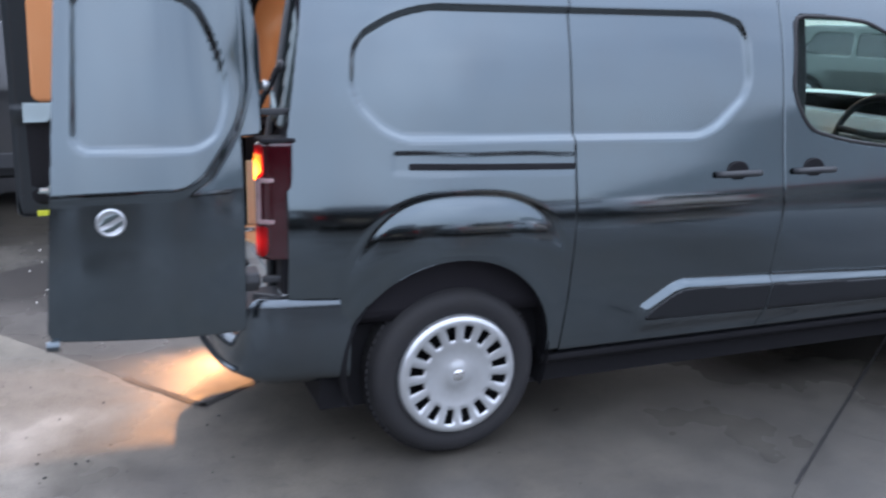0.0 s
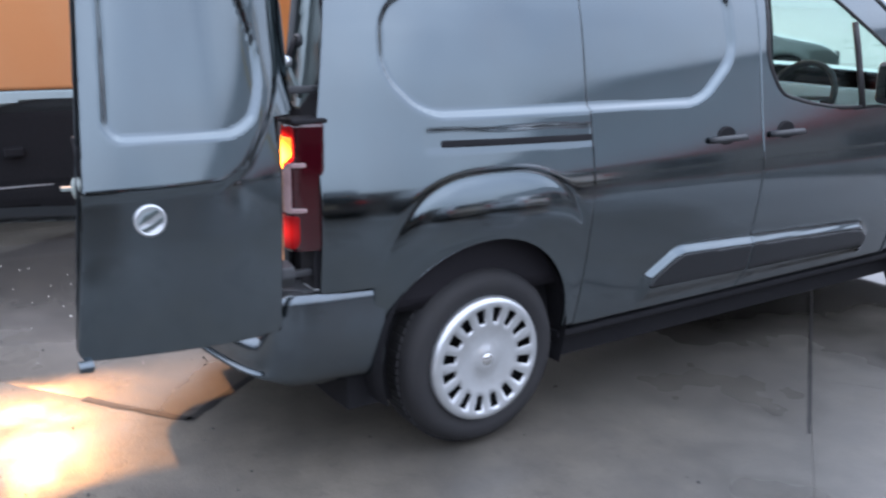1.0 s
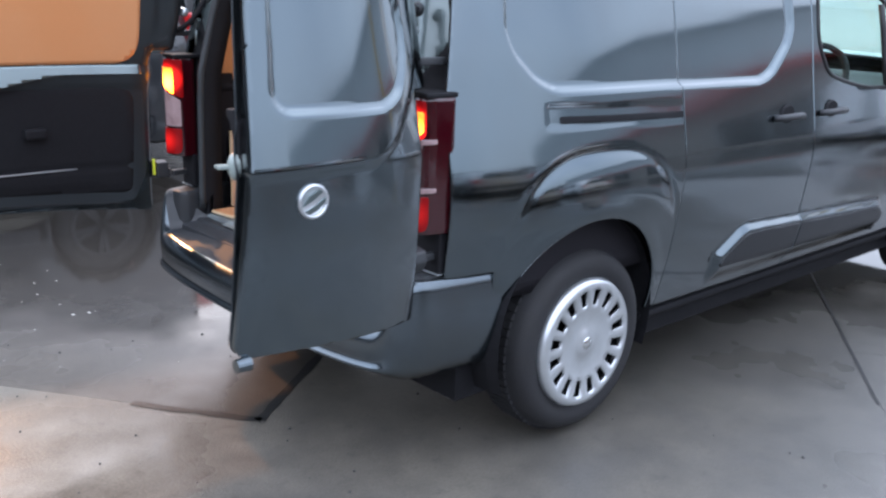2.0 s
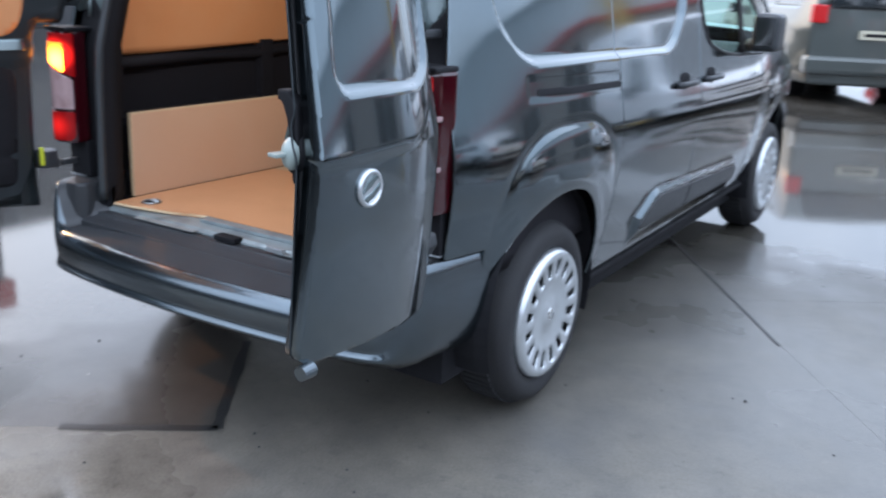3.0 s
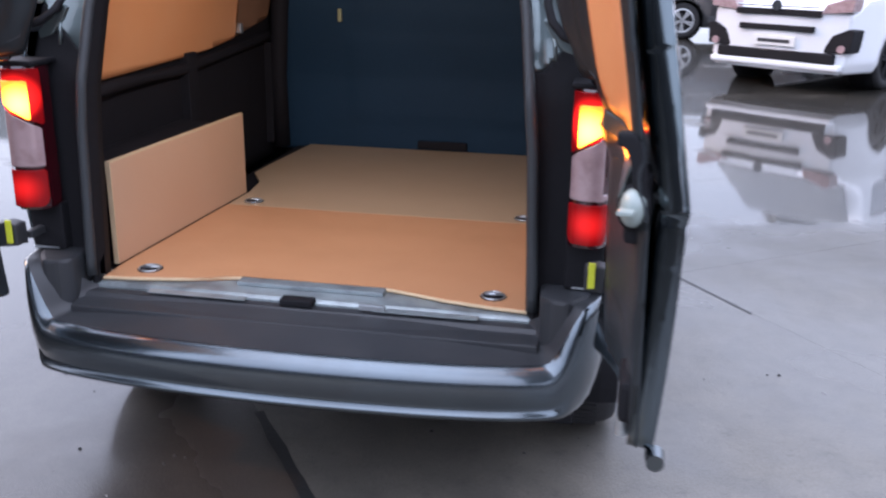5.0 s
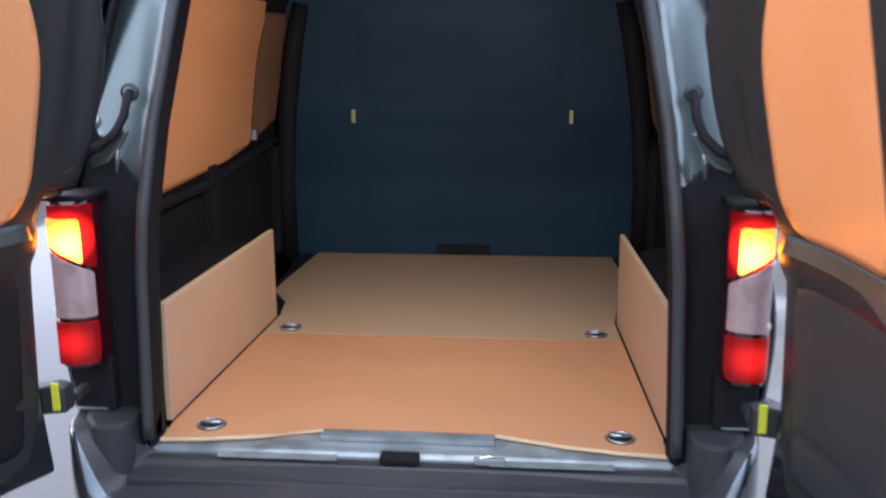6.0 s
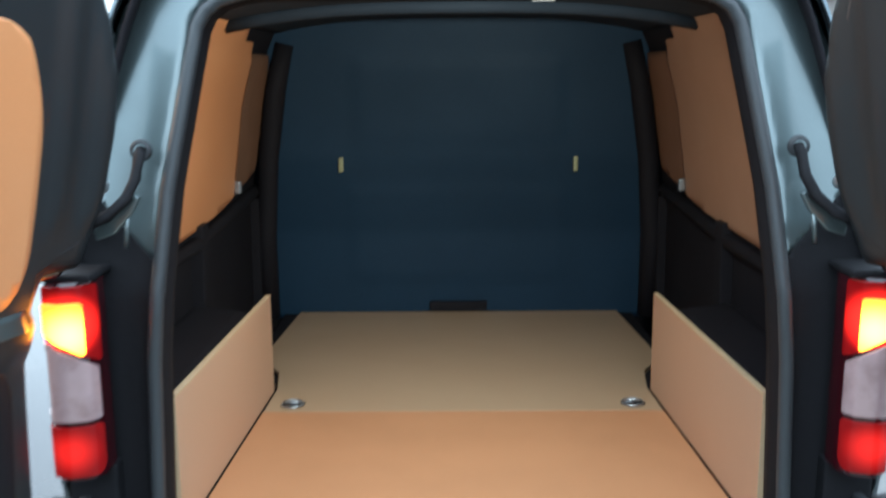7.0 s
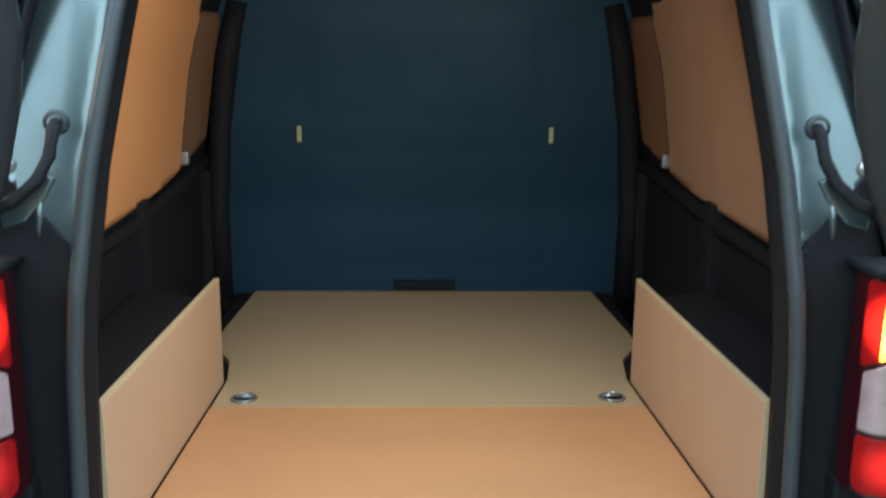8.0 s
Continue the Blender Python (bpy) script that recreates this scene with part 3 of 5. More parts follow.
# roof, windscreen and bonnet
def top_place(u, y):
    w = side_x(y, TOP(y)) - 0.001
    return (u * w, y, TOP(y) + 0.055 * (1 - abs(u) ** 2.4) * (1 if y < 2.6 else max(0.6, 1 - (y - 2.6))))
panel("roof", top_place, -1, 1, 0.335, 2.68, 0.03, lambda u, y: 0.345 + 0.05 * u * u - y, PAINT, van, thick=0.012)
panel("windscreen", lambda u, y: top_place(u * 0.94, y), -1, 1, 2.68, 3.66, 0.05, lambda u, y: -1, GLASS, van, "laminated windscreen", thick=0.005).visible_shadow = False
panel("bonnet", top_place, -1, 1, 3.66, 4.70, 0.04, lambda u, y: -1, PAINT, van, thick=0.012)
for s in (1, -1):
    part("roof_strip", tube([(s * 0.60, y, TOP(y) + 0.03) for y in (0.5, 0.9, 1.5, 2.1, 2.6)], 0.008), RUBBER, van, smooth=True)
    part("windscreen_pillar", tube([(s * (side_x(y, TOP(y)) - 0.022), y, TOP(y) - 0.004) for y in (2.64, 2.8, 3.0, 3.2, 3.45, 3.66)], 0.034), PAINT, van, smooth=True)
for k in (-0.3, 0.0, 0.3):
    part("roof_rib", box(bmesh.new(), k - 0.02, k + 0.02, 0.6, 2.4, 1.783, 1.803, 0.006), PAINT, van)
# nose
nose = bmesh.new()
prism(nose, [(-0.72, 0.25), (0.72, 0.25), (0.74, 0.60), (0.70, 0.70), (-0.70, 0.70), (-0.74, 0.60)], "y", 4.58, 4.74, 0.03)
part("front_bumper", nose, PLASTIC, van)
for s in (1, -1):
    boxed("headlamp", (min(s * 0.45, s * 0.73), max(s * 0.45, s * 0.73), 4.55, 4.73, 0.70, 0.83), CLEAR_LENS, van, 0.03)
boxed("grille", (-0.44, 0.44, 4.60, 4.735, 0.70, 0.80), LINER, van, 0.01)
boxed("underbody", (-0.72, 0.72, 0.42, 4.50, 0.20, 0.50), LINER, van)
part("exhaust_box", box(bmesh.new(), -0.35, 0.15, 0.62, 1.10, 0.24, 0.34, 0.04), LINER, van)

# ---- wheels ----
def wheel(parent, x, y, s):
    """Steel wheel with tyre and a silver sixteen-slot trim; s is the side it faces."""
    W = parent
    ax = Matrix.Translation((x, y, 0.322)) @ Matrix.Rotation(s * math.pi / 2, 4, "Y")
    tyre = lathe([(0.205, -0.19), (0.285, -0.205), (0.308, -0.19), (0.317, -0.15), (0.320, -0.11), (0.316, -0.068), (0.307, -0.034), (0.294, -0.012), (0.276, -0.002), (0.252, 0.0), (0.228, -0.008), (0.210, -0.022)], 56, ax)
    t = part("wheel", tyre, TYRE, W, "black road tyre on a steel wheel with silver trim", smooth=True)
    tread = bmesh.new()
    for k in range(72):
        a = 2 * math.pi * k / 72
        m = ax @ Matrix.Rotation(a, 4, "Z") @ Matrix.Translation((0.3175, 0, -0.112))
        bmesh.ops.create_cube(tread, size=1, matrix=m @ Matrix.Diagonal((0.010, 0.020, 0.105, 1)))
    part("tread", tread, TYRE, t)
    back = lathe([(0.0, -0.06), (0.205, -0.055), (0.212, -0.02)], 40, ax)
    part("rim", back, LINER, t, smooth=True)
    trim = bmesh.new()
    n = 16
    prof_in = [(0.0, 0.004), (0.03, 0.004), (0.045, -0.004), (0.075, -0.008), (0.115, -0.002), (0.132, 0.004)]
    seg = 64
    rings = [[trim.verts.new(ax @ Vector((max(r, 0.0005) * math.cos(2 * math.pi * i / seg), max(r, 0.0005) * math.sin(2 * math.pi * i / seg), h))) for i in range(seg)] for r, h in prof_in]
    for a, b in zip(rings, rings[1:]):
        for i in range(seg):
            trim.faces.new((a[i], a[(i + 1) % seg], b[(i + 1) % seg], b[i]))
    outer = [[trim.verts.new(ax @ Vector((r * math.cos(2 * math.pi * i / seg), r * math.sin(2 * math.pi * i / seg), h))) for i in range(seg)] for r, h in ((0.186, 0.006), (0.198, 0.009), (0.210, 0.006), (0.216, -0.008), (0.212, -0.02))]
    for a, b in zip(outer, outer[1:]):
        for i in range(seg):
            trim.faces.new((a[i], a[(i + 1) % seg], b[(i + 1) % seg], b[i]))
    last, first = rings[-1], outer[0]
    for i in range(seg):
        if i % 4 in (0, 3):
            trim.faces.new((last[i], last[(i + 1) % seg], first[(i + 1) % seg], first[i]))
    tr = part("wheel_trim", trim, ALLOY, t, "silver sixteen-slot wheel trim", smooth=True)
    so = tr.modifiers.new("thickness", "SOLIDIFY")
    so.thickness, so.offset = 0.012, 0.0
    cap = lathe([(0.0, 0.014), (0.018, 0.013), (0.026, 0.006), (0.027, -0.002)], 24, ax)
    part("hub_cap", cap, CHROME, t, smooth=True)
    return t


for y in (0.886, 3.861):
    wheel(van, 0.842, y, 1)
    wheel(van, -0.842, y, -1)

# ---- rear end: frame round the load opening ----
aperture = poly_sd([(-0.618, 0.40), (0.618, 0.40), (0.614, 0.80), (0.594, 1.12), (0.551, 1.44), (0.508, 1.632), (0.44, 1.672), (0.0, 1.681), (-0.44, 1.672), (-0.508, 1.632), (-0.551, 1.44), (-0.594, 1.12), (-0.614, 0.80)], 0.075)
def rear_y(x, z):
    return 0.315 + max(0.0, z - 1.1) * 0.21 + 0.05 * max(0.0, abs(x) - 0.60) ** 1.0 - 0.03 * sstep(0.05, 0.0, aperture(x, z))
def rear_out(x, z):
    return max(abs(x) - side_x(0.36, min(z, 1.69)) + 0.004, z - (TOP(0.40) + 0.05 * (1 - (abs(x) / 0.70) ** 2.4)), 0.53 - z)
def trim_line(x, z):
    """Positive above the line where the body-coloured pillar gives way to black trim."""
    return z - 1.17 - 1.1 * max(0.0, abs(x) - 0.60)
panel("rear_frame", lambda x, z: (x, rear_y(x, z), z), -0.90, 0.90, 1.08, 1.78, 0.0125, lambda x, z: max(rear_out(x, z), 0.014 - aperture(x, z), -trim_line(x, z)), JAMB, van, "grey painted frame round the load opening", thick=0.02)
for s in (1, -1):
    panel("pillar_trim", lambda x, z: (x, rear_y(x, z), z), min(0, s * 0.9), max(0, s * 0.9), 0.53, 1.50, 0.0125, lambda x, z: max(rear_out(x, z), 0.014 - aperture(x, z), trim_line(x, z), abs(x) - side_x(0.36, z) + 0.03), LINER, van, "black trim beside the tail lamp", thick=0.02)
def ap_loop(off, y_off, n=120):
    """Points round the load opening, from the sill up and over, off metres outside its edge."""
    pts = []
    for k in range(n + 1):
        a = math.radians(-52 + 284 * k / n)
        lo, hi = 0.02, 1.6
        for _ in range(26):
            mid = (lo + hi) / 2
            if aperture(mid * math.cos(a), 1.05 + mid * math.sin(a)) < off:
                lo = mid
            else:
                hi = mid
        x, z = lo * math.cos(a), 1.05 + lo * math.sin(a)
        if z > 0.55:
            pts.append((x, rear_y(x, z) + y_off, z))
    return pts
part("door_seal", tube(ap_loop(0.008, -0.008), 0.014), SEAL, van, "black rubber door seal round the load opening", smooth=True)
# opening's inner return
loops = [ap_loop(o, d) for o, d in ((-0.006, 0.0), (-0.022, 0.03), (-0.022, 0.075), (-0.020, 0.080))]
bm = bmesh.new()
rows = [[bm.verts.new((p[0] * k, p[1], 1.05 + (p[2] - 1.05) * k)) for p in lp] for lp, k in zip(loops, (1.0, 1.004, 1.02, 1.30))]
for a, b in zip(rows, rows[1:]):
    for i in range(len(a) - 1):
        bm.faces.new((a[i], a[i + 1], b[i + 1], b[i]))
part("opening_return", bm, LINER, van, "black inner lip of the load opening", smooth=True)
part("header_gutter", tube([(x, rear_y(x, 1.74) - 0.004, 1.748 - 0.03 * (x / 0.5) ** 2) for x in [-0.5 + 0.1 * k for k in range(11)]], 0.008), RUBBER, van, smooth=True)
for x in (-0.365, 0.365):
    boxed("header_plug", (x - 0.016, x + 0.016, rear_y(x, 1.70) - 0.006, rear_y(x, 1.70) + 0.01, 1.69, 1.705), RUBBER, van, 0.004)

# ---- tail lamps ----
for s in (1, -1):
    def plan(f, g=0.0):
        pts = [(0.682, 0.305), (0.684, 0.252), (0.700, 0.226), (0.735, 0.213), (0.760, 0.221), (0.776, 0.250), (0.790, 0.318), (0.76, 0.33)]
        return [(s * (0.735 + (x - 0.735) * f), 0.30 + (y - 0.30) * f - g) for x, y in pts]
    hb = prism(bmesh.new(), plan(1.0), "z", 0.770, 1.150, 0.010)
    lamp = part("tail_lamp", hb, RED_LENS, van, "tall red tail lamp with lit amber bulb")
    WRAP = [(0.682, 0.280), (0.684, 0.252), (0.700, 0.226), (0.735, 0.2135), (0.760, 0.221), (0.776, 0.250), (0.784, 0.295)]
    ARC = [0.0]
    for (ax, ay), (bx, by) in zip(WRAP, WRAP[1:]):
        ARC.append(ARC[-1] + math.hypot(bx - ax, by - ay))
    fx, fy = (smooth_table([(d, p[k]) for d, p in zip(ARC, WRAP)]) for k in (0, 1))
    def lens(name, sd, off, material, label, thick=0.004):
        """A lens that wraps from the lamp's rear face round to its flank; u runs along the wrap."""
        def place(u, z):
            tx, ty = fx(u + 0.002) - fx(u - 0.002), fy(u + 0.002) - fy(u - 0.002)
            L = math.hypot(tx, ty) or 1.0
            return (s * (fx(u) + ty / L * off), fy(u) - tx / L * off, z)
        return panel(name, place, 0.010, 0.180, 0.775, 1.148, 0.0045, sd, material, lamp, label, thick=thick)
    lens("lit_surround", poly_sd([(0.024, 1.142), (0.024, 0.994), (0.134, 1.044), (0.134, 1.142)], 0.01), 0.0020, RED_BRIGHT, "lit red surround of the indicator")
    lens("amber_lens", poly_sd([(0.058, 1.112), (0.058, 1.010), (0.128, 1.056), (0.128, 1.112)], 0.006), 0.0045, AMBER, "lit amber indicator lens")
    spine = poly_sd([(0.034, 0.988), (0.034, 0.888), (0.124, 0.890), (0.124, 1.038)], 0.004)
    arms = [poly_sd([(0.110, z), (0.168, z + 0.002), (0.168, z + 0.015), (0.110, z + 0.015)], 0.004) for z in (0.888, 1.022)]
    lens("clear_lens", lambda u, z: min(spine(u, z), arms[0](u, z), arms[1](u, z)), 0.0030, CLEAR_LENS, "clear reversing lens with two arms round the flank")
    lens("brake_lens", poly_sd([(0.034, 0.880), (0.034, 0.796), (0.046, 0.782), (0.136, 0.782), (0.146, 0.796), (0.146, 0.880)], 0.008), 0.0045, BRAKE, "lit red brake lens")
    boxed("lamp_recess", (min(s * 0.68, s * 0.775), max(s * 0.68, s * 0.775), 0.285, 0.36, 0.645, 0.775), LINER, van, 0.006)
    # hinges and check straps
    for hz, hx in ((0.70, 0.735), (1.24, 0.700)):
        hinge = boxed("hinge", (min(s * hx, s * (hx + 0.022)), max(s * hx, s * (hx + 0.022)), 0.225, 0.34, hz - 0.011, hz + 0.011), PLASTIC, van, 0.006, "dark steel door hinge")
        part("hinge_pin", cyl(bmesh.new(), Matrix.Translation((s * (hx + 0.014), 0.212, hz)), 0.007, 0.007, 0.036, 14), PLASTIC, hinge)
    arm = prism(bmesh.new(), [(s * 0.733, 0.688), (s * 0.800, 0.680), (s * 0.818, 0.712), (s * 0.812, 0.742), (s * 0.765, 0.752), (s * 0.733, 0.745)], "y", 0.160, 0.205, 0.006)
    part("hinge_arm", arm, PLASTIC, van, "dark lower door hinge arm")
    # upper hinge: rubber boot, forged strap, pin and bush
    boot = part("hinge_boot", tube([(s * 0.606, 0.330, 1.374), (s * 0.606, 0.312, 1.362), (s * 0.609, 0.296, 1.325), (s * 0.622, 0.272, 1.290), (s * 0.650, 0.250, 1.262), (s * 0.690, 0.232, 1.245)], 0.0105, 10), LINER, van, "black rubber hinge boot on the pillar", smooth=True)
    part("boot_collar", lathe([(0.012, 0.004), (0.019, 0.004), (0.021, -0.004), (0.019, -0.010)], 20, Matrix.Translation((s * 0.606, 0.326, 1.374)) @ Matrix.Rotation(math.pi / 2, 4, "X")), PLASTIC, boot, smooth=True)
    bar = prism(bmesh.new(), [(s * 0.600, 1.292), (s * 0.614, 1.300), (s * 0.664, 1.252), (s * 0.690, 1.232), (s * 0.686, 1.212), (s * 0.650, 1.224), (s * 0.616, 1.262)], "y", 0.286, 0.300, 0.004)
    strap = part("hinge_strap", bar, JAMB, van, "grey forged hinge strap")
    part("hinge_pin", tube([(s * 0.626, 0.292, 1.268), (s * 0.631, 0.292, 1.225), (s * 0.633, 0.292, 1.198)], 0.0050, 10), JAMB, strap, smooth=True)
    part("hinge_bush", lathe([(0.008, 0.010), (0.015, 0.010), (0.017, 0.0), (0.015, -0.012), (0.008, -0.012)], 20, Matrix.Translation((s * 0.664, 0.262, 1.318)) @ Matrix.Rotation(radians(70), 4, "X")), ALLOY, strap, "bright steel hinge bush", smooth=True)
    # added cap that blacks out the sky reflection on the lamp's top face
    boxed("lamp_top_mask", (min(s * 0.676, s * 0.782), max(s * 0.676, s * 0.782), 0.222, 0.335, 1.147, 1.162), LINER, van, 0.008, "black cap added over the tail lamp to hide its glint")
    tag = prism(bmesh.new(), [(s * 0.742, 0.698), (s * 0.758, 0.698), (s * 0.758, 0.76), (s * 0.742, 0.76)], "y", 0.150, 0.156, 0.001)
    part("hinge_tag", tag, YELLOW, van, "yellow tag on the door hinge")

# ---- bumper, step and sill ----
PLAN = [(-0.813, 0.505), (-0.802, 0.43), (-0.790, 0.34), (-0.778, 0.240), (-0.738, 0.166), (-0.668, 0.118), (-0.56, 0.092), (-0.40, 0.072), (-0.20, 0.060), (0.0, 0.055)]
PLAN = PLAN + [(-x, y) for x, y in PLAN[-2::-1]]
def bumper():
    prof = [(0.20, 0.535), (0.10, 0.502), (0.040, 0.490), (0.024, 0.484), (0.008, 0.469), (0.0, 0.450), (0.001, 0.422), (0.004, 0.396), (0.011, 0.380), (-0.002, 0.374), (-0.004, 0.365), (0.026, 0.346), (0.085, 0.318), (0.13, 0.29)]
    flank = [(0.060, 0.628), (0.045, 0.632), (0.010, 0.635), (0.002, 0.632), (0.0, 0.60), (-0.002, 0.56), (-0.002, 0.51), (-0.001, 0.46), (0.004, 0.42), (0.013, 0.38), (0.027, 0.35), (0.045, 0.330), (0.068, 0.315), (0.105, 0.306)]
    fine = []
    for (ax, ay), (bx, by) in zip(PLAN, PLAN[1:]):
        fine += [(ax + (bx - ax) * k / 4, ay + (by - ay) * k / 4) for k in range(4)]
    fine.append(PLAN[-1])
    arr = np.array(fine)
    for _ in range(6):
        arr[1:-1] = (arr[:-2] + 2 * arr[1:-1] + arr[2:]) / 4
    bm = bmesh.new()
    rows = []
    for i, (x, y) in enumerate(arr):
        t = arr[min(i + 1, len(arr) - 1)] - arr[max(i - 1, 0)]
        nrm = np.array([-t[1], t[0]]) / np.hypot(*t)
        side = sstep(0.675, 0.760, abs(x))
        mix = [(d + (e - d) * side, z + (w - z) * side) for (d, z), (e, w) in zip(prof, flank)]
        rows.append([bm.verts.new((x + nrm[0] * d, y + nrm[1] * d, z)) for d, z in mix])
    shelf = bmesh.new()
    for a, b in zip(rows, rows[1:]):
        for k in range(len(prof) - 1):
            if k < 2:
                shelf.faces.new([shelf.verts.new(v.co) for v in (a[k], a[k + 1], b[k + 1], b[k])])
            else:
                bm.faces.new((a[k], a[k + 1], b[k + 1], b[k]))
    bmesh.ops.remove_doubles(shelf, verts=shelf.verts, dist=0.0005)
    part("bumper_step", shelf, PLASTIC, van, "dark textured bumper step", smooth=True)
    return part("rear_bumper", bm, BUMPER, van, "dark grey painted rear bumper with a step", smooth=True)
bumper()
for s in (1, -1):
    cap = prism(bmesh.new(), [(s * x, y) for x, y in ((0.622, 0.33), (0.628, 0.232), (0.655, 0.205), (0.700, 0.200), (0.742, 0.258), (0.775, 0.36), (0.79, 0.47), (0.70, 0.47))], "z", 0.50, 0.642, 0.012)
    part("bumper_corner", cap, PLASTIC, van, "dark plastic bumper corner below the lamp")
    boxed("corner_trim", (min(s * 0.70, s * 0.775), max(s * 0.70, s * 0.775), 0.282, 0.30, 0.646, 0.651), STEEL, van, 0.001)
sill = bmesh.new()
lip = prism(bmesh.new(), [(0.20, 0.518), (0.255, 0.526), (0.262, 0.538), (0.292, 0.540), (0.292, 0.48), (0.20, 0.48)], "x", -0.63, 0.63, 0.004)
part("sill_lip", lip, PLASTIC, van, "dark lip below the load sill")
sp = [(0.293, 0.545), (0.305, 0.553), (0.40, 0.555), (0.40, 0.50), (0.293, 0.49)]
prism(sill, sp, "x", -0.63, 0.63, 0.004)
part("load_sill", sill, SILL, van, "pale worn load sill")
boxed("sill_plate", (-0.215, 0.200, 0.352, 0.394, 0.555, 0.5665), SILL, van, 0.002, "pale steel edge strip on the load sill")
boxed("latch_plate", (-0.060, 0.030, 0.262, 0.302, 0.542, 0.560), LINER, van, 0.004, "black latch cover on the sill")
boxed("striker", (0.155, 0.225, 0.270, 0.282, 0.545, 0.562), STEEL, van, 0.003, "steel door striker")
for x in (-0.30, 0.33):
    boxed("sill_pressing", (x - 0.14, x + 0.14, 0.268, 0.296, 0.545, 0.5475), SILL, van, 0.001, "bright worn pressing on the sill")

# ---- load space: dark steel shell ----
SPLIT = 1.71                            # where the plywood lining meets the darker board
def wall_x(y, z):
    return min(side_x(y, z) - 0.045, lerp_table([(0.5, 0.79), (1.05, 0.785), (1.15, 0.77), (1.40, 0.735), (1.60, 0.690), (1.72, 0.63)], z))
for s in (1, -1):
    panel("cargo_wall", lambda y, z: (s * wall_x(y, z), y, z), 0.37, 2.36, 0.53, 1.70, 0.05, lambda y, z: -1, CARGO, van, "dark bare load space wall", thick=-0.01 * s)
    for y in (0.46, 1.28, 2.10):
        z0, z1 = 0.60, (1.08 if y < 2 else 1.05)
        xa, xb = wall_x(y, z0), wall_x(y, z1)
        part("cargo_rib", prism(bmesh.new(), [(s * (xa - 0.032), z0), (s * (xa + 0.01), z0), (s * (xb + 0.01), z1), (s * (xb - 0.032), z1)], "y", y - 0.035, y + 0.035, 0.004), CARGO, van)
    part("bulkhead_pillar", tube([(s * (wall_x(2.06, z) - 0.05), 2.12 - 0.06 * (z - 0.6), z) for z in (0.58, 0.9, 1.2, 1.45, 1.62)], 0.04, 10), CARGO, van, smooth=True)
    rail = tube([(s * (wall_x(y, 1.07) - 0.012), y, 1.025 + 0.05 * sstep(1.2, 2.0, y)) for y in (0.40, 0.8, 1.2, 1.6, 2.0, 2.3)], 0.022)
    part("waist_rail", rail, CARGO, van, smooth=True)
    # upper lining panels of plywood
    ply_sd = poly_sd([(0.455, 1.045), (1.55, 1.075), (2.06, 1.16), (2.10, 1.40), (2.04, 1.58), (1.80, 1.665), (0.56, 1.665), (0.465, 1.55)], 0.03)
    lining = panel("wall_lining", lambda y, z: (s * (wall_x(y, z) - 0.016), y, z), 0.36, 2.2, 1.05, 1.70, 0.03, lambda y, z: max(ply_sd(y, z), y - SPLIT + 0.002, min(y - 1.56, z - 1.612)), PLY if s < 0 else PLY_SHADED, van, "orange-brown plywood upper wall lining" if s < 0 else "plywood upper wall lining, brown toned down for shade", thick=-0.009 * s)
    # panel ahead of the plywood, in a darker brown
    panel("front_lining", lambda y, z: (s * (wall_x(y, z) - 0.012), y, z), 0.36, 2.2, 1.05, 1.70, 0.03, lambda y, z: max(ply_sd(y, z), SPLIT + 0.002 - y, z - 1.578), BROWN_BOARD, van, "dark brown lining panel ahead of the plywood", thick=-0.005 * s)
    for y, z in ((1.72, 1.135), (2.13, 1.39), (2.11, 1.21)):
        boxed("lining_clip", (min(s * (wall_x(y, z) - 0.034), s * (wall_x(y, z) - 0.012)), max(s * (wall_x(y, z) - 0.034), s * (wall_x(y, z) - 0.012)), y - 0.012, y + 0.012, z - 0.02, z + 0.02), STEEL, lining, 0.004)
    # wheel boxes and the boards in front of them
    wb = prism(bmesh.new(), [(s * 0.612, 0.54), (s * 0.80, 0.54), (s * 0.80, 0.85), (s * 0.625, 0.83)], "y", 0.46, 1.26, 0.03)
    part("wheel_box", wb, CARGO, van)
    board = bmesh.new()
    vs = [(0.598, 0.410, 0.569), (0.568, 1.280, 0.569), (0.568, 1.280, 0.862), (0.598, 0.410, 0.868)]
    a = [board.verts.new((s * x, y, z)) for x, y, z in vs]
    b = [board.verts.new((s * (x + 0.013), y, z)) for x, y, z in vs]
    board.faces.new(a), board.faces.new(b[::-1])
    for k in range(4):
        board.faces.new((a[k], a[(k + 1) % 4], b[(k + 1) % 4], b[k]))
    bo = part("wheel_box_board", board, PLY_BOARD, van, "upright plywood board boxing in the wheel arch")
    part("board_edge", prism(bmesh.new(), [(s * 0.5975, 0.412), (s * 0.6105, 0.412), (s * 0.5805, 1.279), (s * 0.5675, 1.279)], "z", 0.8632, 0.8692, 0.0), PLY_EDGE, bo, "pale sawn top edge")
    part("board_edge", prism(bmesh.new(), [(s * 0.5972, 0.5695), (s * 0.6118, 0.5695), (s * 0.6118, 0.8685), (s * 0.5972, 0.8685)], "y", 0.4065, 0.4095, 0.0), PLY_EDGE, bo)
floor_pan = boxed("cargo_floor", (-0.70, 0.70, 0.41, 2.36, 0.520, 0.5545), CARGO, van)
rear_sheet = [(-0.588, 0.313), (-0.50, 0.322), (-0.374, 0.346), (-0.223, 0.394), (0.208, 0.394), (0.37, 0.346), (0.50, 0.322), (0.588, 0.313), (0.592, 0.42), (0.5685, 1.1085), (-0.5685, 1.1085), (-0.592, 0.42)]
